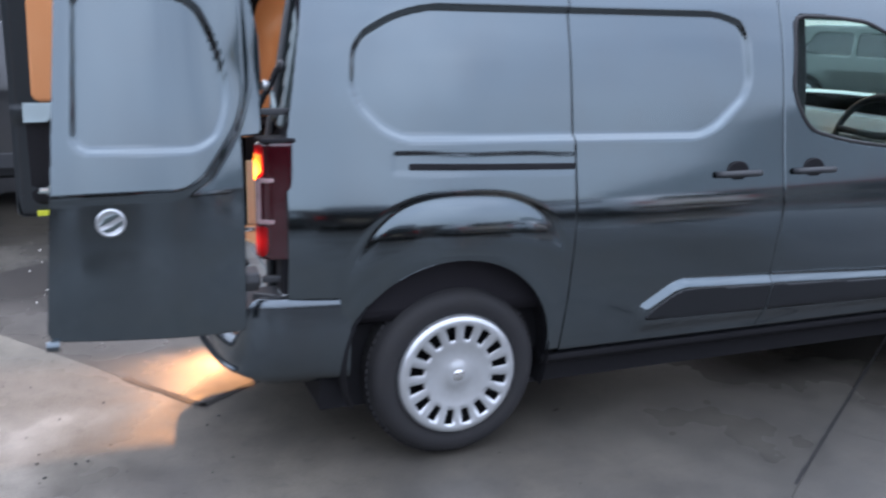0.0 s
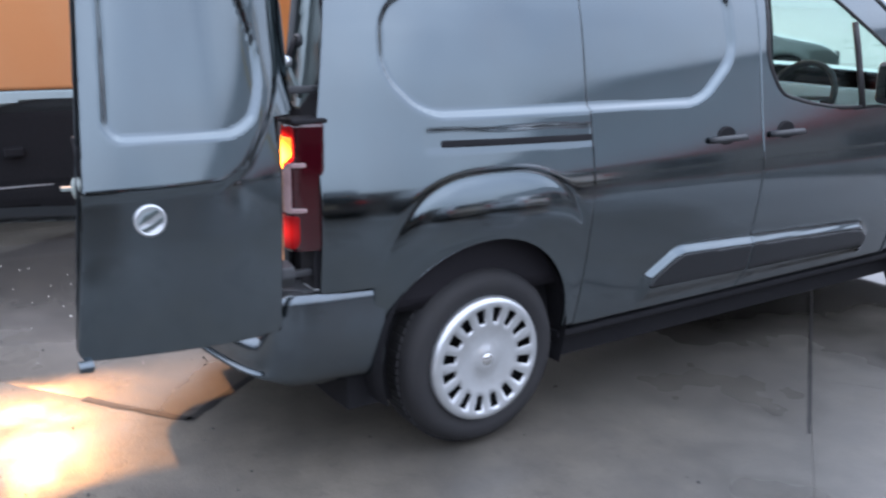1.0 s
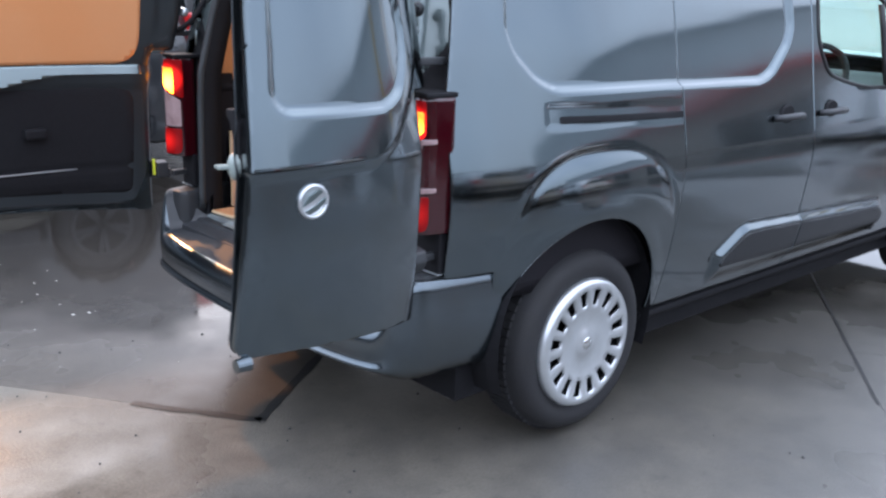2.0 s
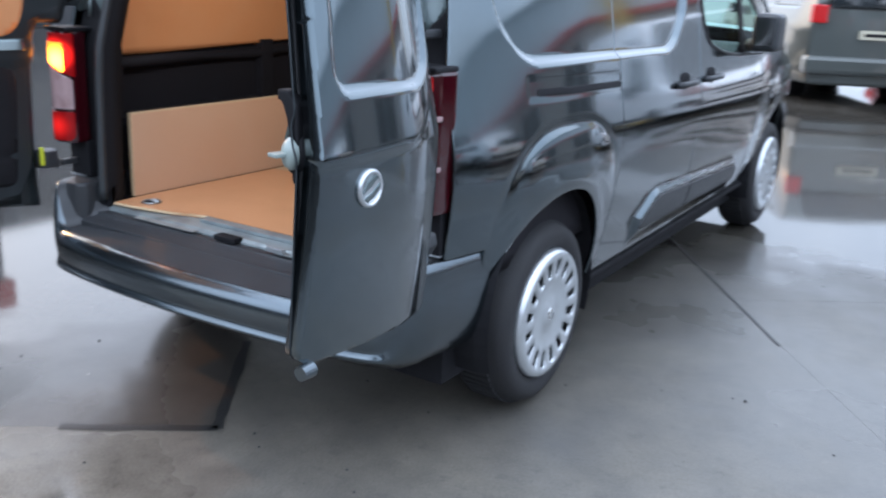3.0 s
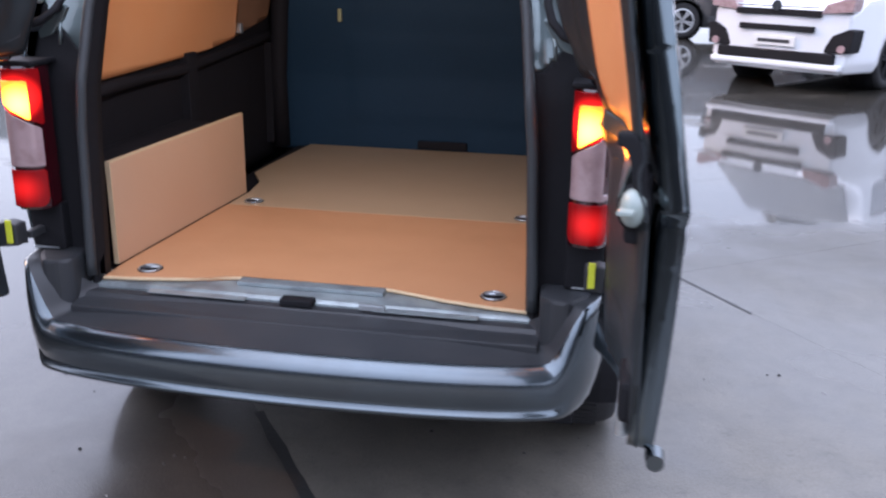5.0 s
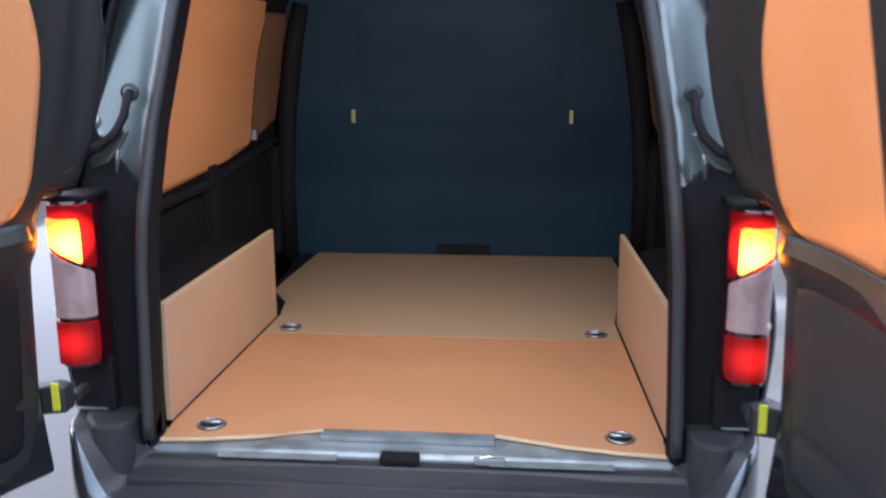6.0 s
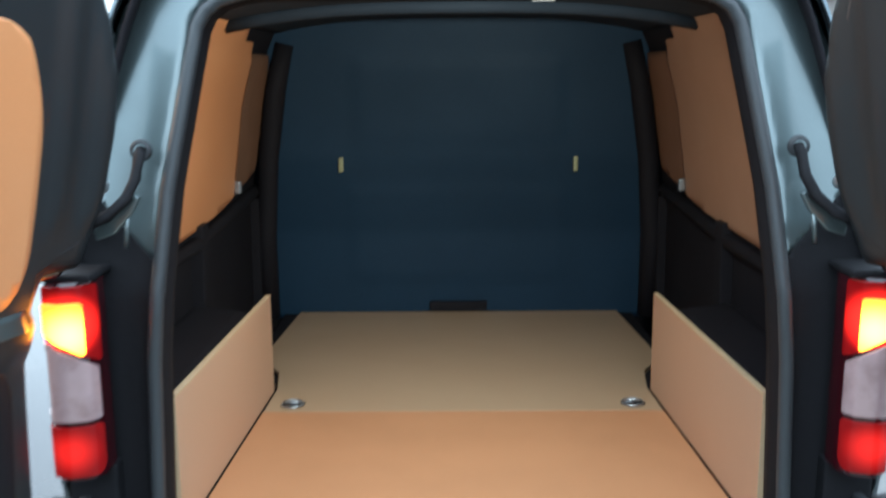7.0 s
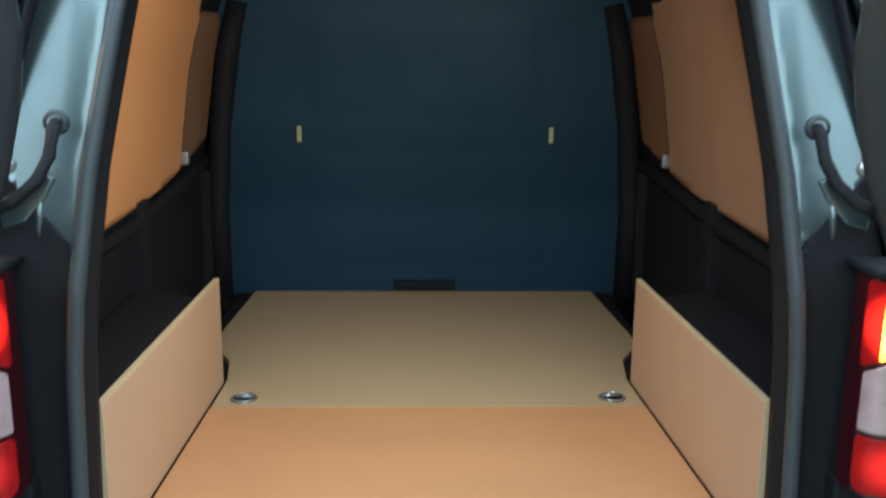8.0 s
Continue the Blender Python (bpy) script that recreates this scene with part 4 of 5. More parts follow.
front_sheet = [(-0.567, 1.1105), (0.567, 1.1105), (0.5625, 1.30), (0.585, 1.46), (0.665, 1.60), (0.662, 1.75), (0.635, 2.225), (-0.635, 2.225), (-0.662, 1.75), (-0.665, 1.60), (-0.585, 1.46), (-0.5625, 1.30)]
for poly, lab, ply_mat in ((rear_sheet, "orange-brown plywood floor sheet with a scalloped rear edge", PLY_FLOOR), (front_sheet, "paler plywood floor sheet ahead of the joint", PLY_PALE)):
    part("floor_sheet", prism(bmesh.new(), poly, "z", 0.5555, 0.568, 0.0012), ply_mat, van, lab)
edge = tube([(x, y - 0.001, 0.5615) for x, y in [rear_sheet[11]] + rear_sheet[:9]], 0.0052, 6)
part("sheet_edge", edge, PLY_EDGE, van, "pale cut edge of the plywood floor")
for x in (-0.493, 0.493):
    for y in (0.392, 1.168):
        well = part("lashing_point", lathe([(0.0, 0.569), (0.030, 0.5690), (0.034, 0.5692), (0.036, 0.5685)], 28, Matrix.Translation((x, y, 0))), LINER, van, "recessed steel lashing ring in the floor")
        rpts = [(x + 0.031 * math.cos(a), y + 0.031 * math.sin(a), 0.5705) for a in [2 * math.pi * k / 20 for k in range(20)]]
        part("ring", tube(rpts, 0.0028, 6, True), STEEL, well, smooth=True)
        part("bar", tube([(x - 0.024, y + 0.006, 0.5715), (x + 0.024, y + 0.010, 0.5715)], 0.0045, 6), STEEL, well, smooth=True)
# bulkhead: sloped, with pressed ribs
def bulk_y(x, z):
    y = lerp_table([(0.5, 2.245), (0.9, 2.20), (1.2, 2.105), (1.75, 2.02)], z)
    y -= 0.006 * sstep(0.02, -0.02, poly_sd([(-0.42, 0.70), (0.42, 0.70), (0.42, 1.08), (-0.42, 1.08)])(x, z))
    y -= 0.006 * sstep(0.02, -0.02, poly_sd([(-0.38, 1.26), (0.38, 1.26), (0.38, 1.56), (-0.38, 1.56)])(x, z))
    return y
panel("bulkhead", lambda x, z: (x, bulk_y(x, z), z), -0.80, 0.80, 0.54, 1.74, 0.025, lambda x, z: abs(x) - side_x(2.1, z) + 0.03, BULK, van, "dark steel bulkhead behind the cab", thick=0.01)
for s in (1, -1):
    boxed("bulkhead_hook", (s * 0.443 - 0.008, s * 0.443 + 0.008, bulk_y(s * 0.443, 1.17) - 0.02, bulk_y(s * 0.443, 1.17) + 0.002, 1.145, 1.20), HOOK_YELLOW, van, 0.003, "pale yellow plated lashing hook")
boxed("bulkhead_vent", (-0.115, 0.115, 2.21, 2.245, 0.575, 0.61), CARGO, van, 0.006)
# headlining and roof bows
panel("headliner", lambda x, y: (x, y, 1.715 - 0.05 * (abs(x) / 0.66) ** 3), -0.68, 0.68, 0.47, 2.30, 0.06, lambda x, y: -1, HEADLINE, van, thick=0.01)
for y in (1.27,):
    bow = tube([(x, y, 1.695 - 0.05 * (abs(x) / 0.66) ** 3) for x in [-0.66 + 0.11 * k for k in range(13)]], 0.022)
    part("roof_bow", bow, HEADLINE, van, smooth=True)
boxed("cargo_lamp", (0.130, 0.176, 0.478, 0.522, 1.650, 1.660), CARGO_LAMP, van, 0.003, "small lit load space lamp under the header")
lamp_light = new("cargo_light", bpy.data.lights.new("cargo_light", "AREA"))
lamp_light.data.spread = radians(150)
lamp_light.data.shape, lamp_light.data.size, lamp_light.data.size_y, lamp_light.data.energy, lamp_light.data.color = "RECTANGLE", 0.08, 0.03, CARGO_WATTS, (1.0, 0.95, 0.86)
lamp_light.matrix_world = look((0.135, 0.518, 1.648), (-0.36, 1.70, 0.90))


# ---- rear doors, swung open at right angles ----
def rear_door(s, free, lean, margin, label):
    """s: flank; free: y of the door's free edge."""
    outline = poly_sd([(free, 0.605), (0.180, 0.551), (0.192, 0.70), (0.262, 1.25), (0.268, 1.34), (0.246, 1.50), (0.192, 1.69), (free + lean, 1.725)], 0.03)
    notch = poly_sd([(0.159, 0.4), (0.6, 0.4), (0.6, 1.17), (0.163, 1.175)], 0.0)
    turn_in = lambda y, z: 0.28 * max(0.0, y + 0.30) ** 2 + (0.32 + 0.40 * sstep(0.95, 1.42, z)) * max(0.0, y + 0.08) ** 2
    cut = lambda y, z: max(outline(y, z), -notch(y, z))
    rec = poly_sd([(free + 0.105, 1.155), (0.055, 1.145), (0.125, 1.235), (0.118, 1.42), (0.03, 1.585), (free + 0.135, 1.60)], 0.05)
    def out_x(y, z):
        up, down = max(0.0, z - 1.018), max(0.0, 1.018 - z)
        x = 0.912 - 0.170 * up - 0.022 * down - 0.10 * max(0.0, 0.90 - z) ** 1.6
        x -= turn_in(y, z) + 0.6 * max(0.0, free + 0.10 + 0.7 * lean * (z - 0.6) - y) ** 2
        x -= 0.014 * sstep(0.005, -0.009, rec(y, z))
        x += 0.007 * sstep(0.014, -0.014, poly_sd([(free - 0.2, 1.022), (0.02, 1.022), (0.19, 1.25), (0.19, 1.8), (free - 0.2, 1.8)], 0.06)(y, z))
        return x
    skin = panel("rear_door", lambda y, z: (s * out_x(y, z), y, z), free - 0.01, 0.31, 0.54, 1.74, 0.008, cut, PAINT, van, label, thick=0.046 * s)
    inner = lambda y, z: 0.906 - 0.03 * max(0.0, z - 0.65) - 0.14 * max(0.0, z - 1.05) - 0.062 - turn_in(y, z) + 0.018 * sstep(0.08, 0.18, y) * sstep(1.2, 1.1, z)
    inset = lambda y, z: cut(y, z) + 0.022
    def in_x(y, z):
        flute = 0.010 * (math.exp(-((y - 0.150) / 0.014) ** 2) + math.exp(-((y - 0.215) / 0.016) ** 2)) * sstep(1.22, 1.30, z)
        return inner(y, z) + 0.014 * sstep(0.0, 0.02, inset(y, z)) - 0.012 * sstep(1.12, 1.09, z) * sstep(1.02, 1.06, z) - flute
    panel("inner_frame", lambda y, z: (s * in_x(y, z), y, z), free - 0.01, 0.31, 0.55, 1.74, 0.0125, lambda y, z: cut(y, z) + 0.003, DOOR_IN, skin, "dark painted inner door frame", thick=0.004 * s)
    ply = poly_sd([(free + margin, 1.125), (0.075, 1.125), (0.112, 1.165), (0.112, 1.50), (0.065, 1.595), (free + margin + 0.015, 1.61)], 0.04)
    panel("door_lining", lambda y, z: (s * (inner(y, z) - 0.006), y, z), free, 0.22, 1.1, 1.65, 0.02, ply, PLY, skin, "orange-brown plywood door lining", thick=-0.006 * s)
    low = poly_sd([(free + 0.07, 0.665), (0.085, 0.63), (0.10, 0.76), (0.10, 1.02), (0.06, 1.06), (free + 0.07, 1.06)], 0.04)
    panel("lower_lining", lambda y, z: (s * (inner(y, z) - 0.005 - 0.006 * sstep(-0.01, -0.03, low(y, z)) + 0.006 * sstep(0.008, 0.0, abs(z - 0.735))), y, z), free, 0.15, 0.6, 1.1, 0.015, low, PLASTIC if s > 0 else LINER, skin, "dark moulded lower door lining", thick=-0.004 * s)
    panel("lining_ledge", lambda y, z: (s * (inner(y, z) - 0.004 - 0.026 * (1.125 - z) / 0.055), y, z), free + 0.06, 0.12, 1.030, 1.125, 0.012, lambda y, z: 1.088 - 0.050 * sstep(-0.12, -0.48, y) - z, JAMB, skin, "light grey ledge under the lining", thick=-0.004 * s)
    per, c = [], ((free + 0.2) / 2, 1.12)
    for k in range(96):
        a = 2 * math.pi * k / 96
        lo, hi = 0.02, 1.5
        for _ in range(24):
            mid = (lo + hi) / 2
            if cut(c[0] + mid * math.cos(a), c[1] + mid * math.sin(a)) < -0.030:
                lo = mid
            else:
                hi = mid
        y, z = c[0] + lo * math.cos(a), c[1] + lo * math.sin(a)
        per.append((s * (inner(y, z) + 0.002), y, z))
    part("inner_seal", tube(per, 0.007, 6, True), RUBBER, skin, smooth=True)
    bx = lambda a, b: (min(s * a, s * b), max(s * a, s * b))
    if s > 0:
        latch = boxed("latch_case", (*bx(0.806, 0.85), free + 0.066, free + 0.15, 0.965, 1.095), LINER, skin, 0.012, "black latch housing")
        km = Matrix.Translation((s * 0.818, free + 0.050, 1.034)) @ Vector((-0.17 * s, -0.985, 0.0)).to_track_quat("Z", "Y").to_matrix().to_4x4() @ Matrix.Diagonal((0.66, 1.0, 1.0, 1.0))
        knob = lathe([(0.0, 0.016), (0.014, 0.015), (0.026, 0.009), (0.033, 0.0), (0.035, -0.010), (0.033, -0.018)], 28, km)
        bezel = lathe([(0.030, -0.006), (0.042, -0.008), (0.046, -0.018), (0.044, -0.034)], 28, km)
        part("latch_bezel", bezel, LINER, latch, smooth=True)
        part("latch_tongue", box(bmesh.new(), -0.030, 0.012, -0.004, 0.004, 0.008, 0.040, 0.002), PALE, latch, m=km)
        part("latch_knob", knob, PALE, latch, "round pale latch knob", smooth=True)
        hook = prism(bmesh.new(), [(0.785, 1.160), (0.815, 1.160), (0.836, 1.13), (0.840, 1.050), (0.820, 1.050), (0.816, 1.11), (0.805, 1.138), (0.785, 1.138)], "y", free + 0.05, free + 0.085, 0.006)
        part("pull_handle", hook, LINER, skin, "black hooked inner handle")
        low_l = part("lower_latch", box(bmesh.new(), *bx(0.82, 0.85), free + 0.04, free + 0.16, 0.64, 0.72, 0.012), LINER, skin, "black lower bolt housing")
        part("bolt", cyl(bmesh.new(), Matrix.Translation((s * 0.83, free + 0.08, 0.63)), 0.012, 0.012, 0.06, 12), STEEL, low_l)
        part("door_buffer", cyl(bmesh.new(), Matrix.Translation((s * 0.890, free + 0.015, 0.592)) @ Matrix.Rotation(math.pi / 2, 4, "X"), 0.018, 0.016, 0.035, 18), BUMPER, skin, "grey buffer at the door's foot")
        # round badge on the outer skin: plain ring and bar
        em = Matrix.Translation((out_x(-0.231, 0.954) + 0.003, -0.231, 0.954)) @ Matrix.Rotation(math.pi / 2, 4, "Y") @ Matrix.Scale(0.88, 4)
        badge = part("badge", lathe([(0.0, 0.002), (0.034, 0.002), (0.036, 0.004), (0.036, -0.002)], 36, em), ALLOY, skin, "round chrome badge", smooth=True)
        part("badge_ring", lathe([(0.035, 0.000), (0.037, 0.007), (0.042, 0.009), (0.047, 0.005), (0.047, -0.002)], 36, em), ALLOY, badge, smooth=True)
        shape = bmesh.new()
        ox = out_x(-0.231, 0.954)
        for poly in ([(-0.263, 0.944), (-0.232, 0.958), (-0.205, 0.975), (-0.215, 0.981), (-0.245, 0.968)], [(-0.256, 0.933), (-0.226, 0.944), (-0.199, 0.962), (-0.200, 0.950), (-0.222, 0.932), (-0.244, 0.925)]):
            prism(shape, poly, "x", ox + 0.003, ox + 0.009, 0.001)
        part("badge_shape", shape, JAMB, badge)
    else:
        boxed("latch_tag", (*bx(0.818, 0.846), free + 0.085, free + 0.135, 0.612, 0.634), YELLOW, skin, 0.003, "yellow latch tag at the door's foot")
        boxed("grab_bar", (*bx(0.80, 0.838), -0.30, -0.22, 0.86, 0.90), LINER, skin, 0.01, "black recessed pull")
        boxed("trim_line", (*bx(0.826, 0.836), free + 0.10, 0.03, 0.732, 0.738), STEEL, skin, 0.002)
        for y in (-0.22, 0.12):
            boxed("lining_clip", (*bx(0.812, 0.834), y - 0.012, y + 0.012, 1.122, 1.136), STEEL, skin, 0.003)
    return skin


rear_door(1, -0.425, 0.10, 0.175, "open grey rear door with a round chrome badge")
rear_door(-1, -0.585, 0.02, 0.10, "wider open grey rear door lined with plywood")

# ---- cab ----
for x in (0.38, -0.38):
    seat = boxed("seat", (x - 0.24, x + 0.24, 2.45, 2.95, 0.62, 0.78), SEAT_CLOTH, van, 0.05, "dark cloth cab seat")
    part("seat_back", box(bmesh.new(), x - 0.23, x + 0.23, 2.32, 2.46, 0.75, 1.32, 0.05), SEAT_CLOTH, seat)
    part("head_rest", box(bmesh.new(), x - 0.12, x + 0.12, 2.30, 2.40, 1.34, 1.50, 0.04), SEAT_CLOTH, seat)
dash = prism(bmesh.new(), [(3.20, 0.70), (3.22, 1.02), (3.35, 1.10), (3.66, 1.08), (3.70, 0.70)], "x", -0.72, 0.72, 0.03)
part("dashboard", dash, PLASTIC, van)
swm = Matrix.Translation((0.38, 3.10, 1.06)) @ Matrix.Rotation(radians(65), 4, "X")
sw = part("steering_wheel", tube([swm @ Vector((0.18 * math.cos(a), 0.18 * math.sin(a), 0)) for a in [2 * math.pi * k / 28 for k in range(28)]], 0.016, 8, True), LINER, van, smooth=True)
part("spoke", tube([swm @ Vector((-0.17, 0, 0)), swm @ Vector((0, 0, -0.02)), swm @ Vector((0.17, 0, 0))], 0.018), LINER, sw, smooth=True)
boxed("cab_floor", (-0.74, 0.74, 2.25, 3.75, 0.42, 0.46), LINER, van)
panel("cab_back_trim", lambda x, z: (x, 2.268, z), -0.80, 0.80, 0.46, 1.74, 0.04, lambda x, z: abs(x) - side_x(2.27, z) + 0.03, LINER, van, thick=-0.01)

# ---- parked vehicles ----
def car(label, category, m, paint, L, W, H, side, glass_poly, wheels, wheel_r, trim_mat, group="", extra=None, hub=None):
    """A parked vehicle, nose towards +y of its own frame, its rear bumper at y = 0: side gives the outline (y, z)."""
    top = thing("parked_" + category, label, category, m, group)
    sd_y = [p[0] for p in side]
    def width(y, z):
        w = W / 2
        w -= 0.30 * max(0.0, z - H * 0.52) ** 1.25
        w -= 0.11 * (max(0.0, 0.55 - y) / 0.55) ** 2 + 0.14 * (max(0.0, y - L + 0.75) / 0.75) ** 2
        w -= 0.05 * sstep(0.36, 0.20, z)
        w += 0.014 * max(sstep(0.10, 0.04, abs(math.hypot(y - wy, z - wheel_r) - wheel_r - 0.07)) for wy in wheels)
        return w
    ymin, ymax = min(sd_y), max(sd_y)
    up = smooth_table([p for p in side])
    def inside(y, z):
        return max(z - up(y), 0.22 - z, max(wheel_r + 0.045 - math.hypot(y - wy, z - wheel_r) for wy in wheels), -y, y - L)
    body = None
    for s in (1, -1):
        ob = panel("flank", lambda y, z: (s * width(y, z), y, z), 0.0, L, 0.2, H + 0.05, 0.05, lambda y, z: max(inside(y, z), -min(g(y, z) for g in glass_poly)), paint, top, thick=0.03 * s)
        for g in glass_poly:
            panel("side_glass", lambda y, z: (s * (width(y, z) - 0.012), y, z), 0.0, L, H * 0.45, H + 0.02, 0.05, lambda y, z, g=g: max(g(y, z) - 0.01, z - up(y) + 0.03), DARK_GLASS, top, "dark side glass", thick=0.006 * s)
        for wy in wheels:
            ax = Matrix.Translation((s * (W / 2 - 0.03), wy, wheel_r)) @ Matrix.Rotation(s * math.pi / 2, 4, "Y")
            t = part("wheel", lathe([(wheel_r * 0.6, -0.2), (wheel_r * 0.96, -0.2), (wheel_r, -0.15), (wheel_r, -0.05), (wheel_r * 0.95, -0.008), (wheel_r * 0.78, 0.0), (wheel_r * 0.66, -0.012), (wheel_r * 0.62, -0.03)], 32, ax), TYRE, top, smooth=True)
            part("rim", lathe([(0.0, -0.05), (wheel_r * 0.62, -0.05), (wheel_r * 0.66, -0.012)], 24, ax), LINER, t, smooth=True)
            part("rim_ring", lathe([(wheel_r * 0.58, -0.012), (wheel_r * 0.63, -0.002), (wheel_r * 0.67, -0.012)], 32, ax), hub or ALLOY, t, smooth=True)
            for k in range(5):
                a = 2 * math.pi * k / 5
                sp = bmesh.new()
                for da in (-0.13, 0.13):
                    mm = ax @ Matrix.Rotation(a + da, 4, "Z") @ Matrix.Translation((wheel_r * 0.33, 0, -0.018))
                    bmesh.ops.create_cube(sp, size=1, matrix=mm @ Matrix.Diagonal((wheel_r * 0.58, 0.028, 0.022, 1)))
                part("wheel_spoke", sp, hub or ALLOY, t)
            part("arch_liner", lathe([(wheel_r + 0.04, -0.03), (wheel_r + 0.05, -0.30), (0.05, -0.30)], 28, ax), LINER, top, smooth=True)
        part("mirror", box(bmesh.new(), min(s * (W / 2 - 0.02), s * (W / 2 + 0.16)), max(s * (W / 2 - 0.02), s * (W / 2 + 0.16)), L * 0.66, L * 0.66 + 0.14, H * 0.56, H * 0.56 + 0.16, 0.04), trim_mat, top)
        part("flank_moulding", box(bmesh.new(), min(s * (W / 2 - 0.02), s * (W / 2 + 0.012)), max(s * (W / 2 - 0.02), s * (W / 2 + 0.012)), wheels[0] + wheel_r + 0.12, wheels[1] - wheel_r - 0.12, 0.30, 0.42, 0.01), trim_mat, top)
    def over(u, y):
        return (u * (width(y, up(y)) - 0.002), y, up(y) + 0.03 * (1 - u * u))
    panel("upper_body", over, -1, 1, 0.02, L - 0.02, 0.08, lambda u, y: -1, paint, top, thick=0.02)
    def ends(y, s, name):
        zt = up(y)
        return panel(name, lambda x, z: (x, y + s * 0.10 * (1 - (x / (W / 2)) ** 2) * (1 - 0.2 * (z / H)), z), -W / 2, W / 2, 0.22, H, 0.05, lambda x, z: max(abs(x) - width(y, z) + 0.001, z - zt - 0.02), paint, top, thick=-0.02 * s)
    ends(0.02, -1, "tail_panel"), ends(L - 0.02, 1, "nose_panel")
    boxed("floor_pan", (-W / 2 + 0.22, W / 2 - 0.22, 0.2, L - 0.2, 0.20, 0.34), LINER, top)
    if extra:
        extra(top, width, up)
    return top


def rear_fittings(W, H, lamp_z, plate_z, glass_z, trim):
    def add(top, width, up):
        panel("rear_glass", lambda x, z: (x, 0.012 - 0.105 * (1 - (x / (W / 2)) ** 2) * (1 - 0.2 * (z / H)), z), -W / 2, W / 2, glass_z[0], glass_z[1], 0.05, poly_sd([(-W * 0.36, glass_z[0]), (W * 0.36, glass_z[0]), (W * 0.30, glass_z[1]), (-W * 0.30, glass_z[1])], 0.04), DARK_GLASS, top, "dark rear glass", thick=0.01)
        bb = bmesh.new()
        box(bb, -W * 0.48, W * 0.48, -0.16, 0.06, 0.36, 0.58, 0.05)
        part("rear_bumper", bb, trim, top)
        for s in (1, -1):
            boxed("tail_light", (min(s * W * 0.36, s * W * 0.46), max(s * W * 0.36, s * W * 0.46), -0.07, 0.06, lamp_z[0], lamp_z[1]), RED_GLOW, top, 0.02, "lit red tail light")
        boxed("number_plate", (-0.26, 0.26, -0.105, -0.085, plate_z, plate_z + 0.11), PLATE, top, 0.004, "blank pale number plate")
        boxed("plate_bar", (-0.20, 0.20, -0.108, -0.104, plate_z + 0.035, plate_z + 0.075), LINER, top)
        part("exhaust", cyl(bmesh.new(), Matrix.Translation((0.45, -0.05, 0.30)) @ Matrix.Rotation(math.pi / 2, 4, "X"), 0.035, 0.035, 0.3, 14), STEEL, top)
    return add


def van_nose(L, W, paint):
    def add(top, width, up):
        f = L + 0.085
        screen = panel("windscreen", lambda x, z: (x, L - 0.38 - (z - 1.08) * 0.98 + 0.07 * (1 - (x / (W / 2)) ** 2), z), -W / 2, W / 2, 1.06, 1.84, 0.06, poly_sd([(-W * 0.45, 1.08), (W * 0.45, 1.08), (W * 0.37, 1.80), (-W * 0.37, 1.80)], 0.06), DARK_GLASS, top, "dark windscreen", thick=-0.01)
        boxed("upper_grille", (-0.52, 0.52, f - 0.06, f + 0.012, 0.83, 0.90), LINER, top, 0.012, "black grille slot")
        boxed("grille_bar", (-0.50, 0.50, f - 0.03, f + 0.022, 0.925, 0.945), CHROME, top, 0.006)
        boxed("mid_grille", (-0.46, 0.46, f - 0.06, f + 0.016, 0.66, 0.725), LINER, top, 0.012, "black middle grille")
        boxed("lower_grille", (-0.72, 0.72, f - 0.14, f + 0.006, 0.33, 0.445), LINER, top, 0.02, "black lower grille")
        boxed("front_lip", (-0.80, 0.80, f - 0.16, f + 0.020, 0.255, 0.325), paint, top, 0.025, "white lower bumper lip")
        boxed("number_plate", (-0.26, 0.26, f + 0.0, f + 0.018, 0.49, 0.60), PLATE_W, top, 0.004, "blank white number plate")
        boxed("plate_bar", (-0.20, 0.20, f + 0.018, f + 0.021, 0.525, 0.565), PLASTIC, top)
        for s in (1, -1):
            hl = prism(bmesh.new(), [(s * 0.50, 0.86), (s * 0.86, 0.90), (s * 0.88, 1.04), (s * 0.80, 1.05), (s * 0.56, 0.97)], "y", f - 0.24, f - 0.025, 0.012)
            part("headlamp", hl, CLEAR_LENS, top, "clear headlamp")
            fg = prism(bmesh.new(), [(s * 0.55, 0.44), (s * 0.88, 0.46), (s * 0.90, 0.70), (s * 0.84, 0.72), (s * 0.66, 0.64)], "y", f - 0.30, f - 0.045, 0.012)
            fog = part("fog_recess", fg, LINER, top, "black fog lamp recess")
            part("fog_lamp", cyl(bmesh.new(), Matrix.Translation((s * 0.78, f - 0.04, 0.50)) @ Matrix.Rotation(math.pi / 2, 4, "X"), 0.045, 0.045, 0.03, 18), CLEAR_LENS, fog)
        part("badge", cyl(bmesh.new(), Matrix.Translation((0, f + 0.02, 0.94)) @ Matrix.Rotation(math.pi / 2, 4, "X"), 0.06, 0.06, 0.02, 24), CHROME, top)
    return add


PLATE = mat("plate_yellow", (0.50, 0.47, 0.36), 0.4, grain=0.05)
PLATE_W = mat("plate_white", (0.7, 0.7, 0.68), 0.4, grain=0.05)


def heading(x, y, hx, hy):
    """A pose whose +y looks along (hx, hy)."""
    return Matrix.Translation((x, y, 0)) @ Matrix.Rotation(math.atan2(-hx, hy), 4, "Z")


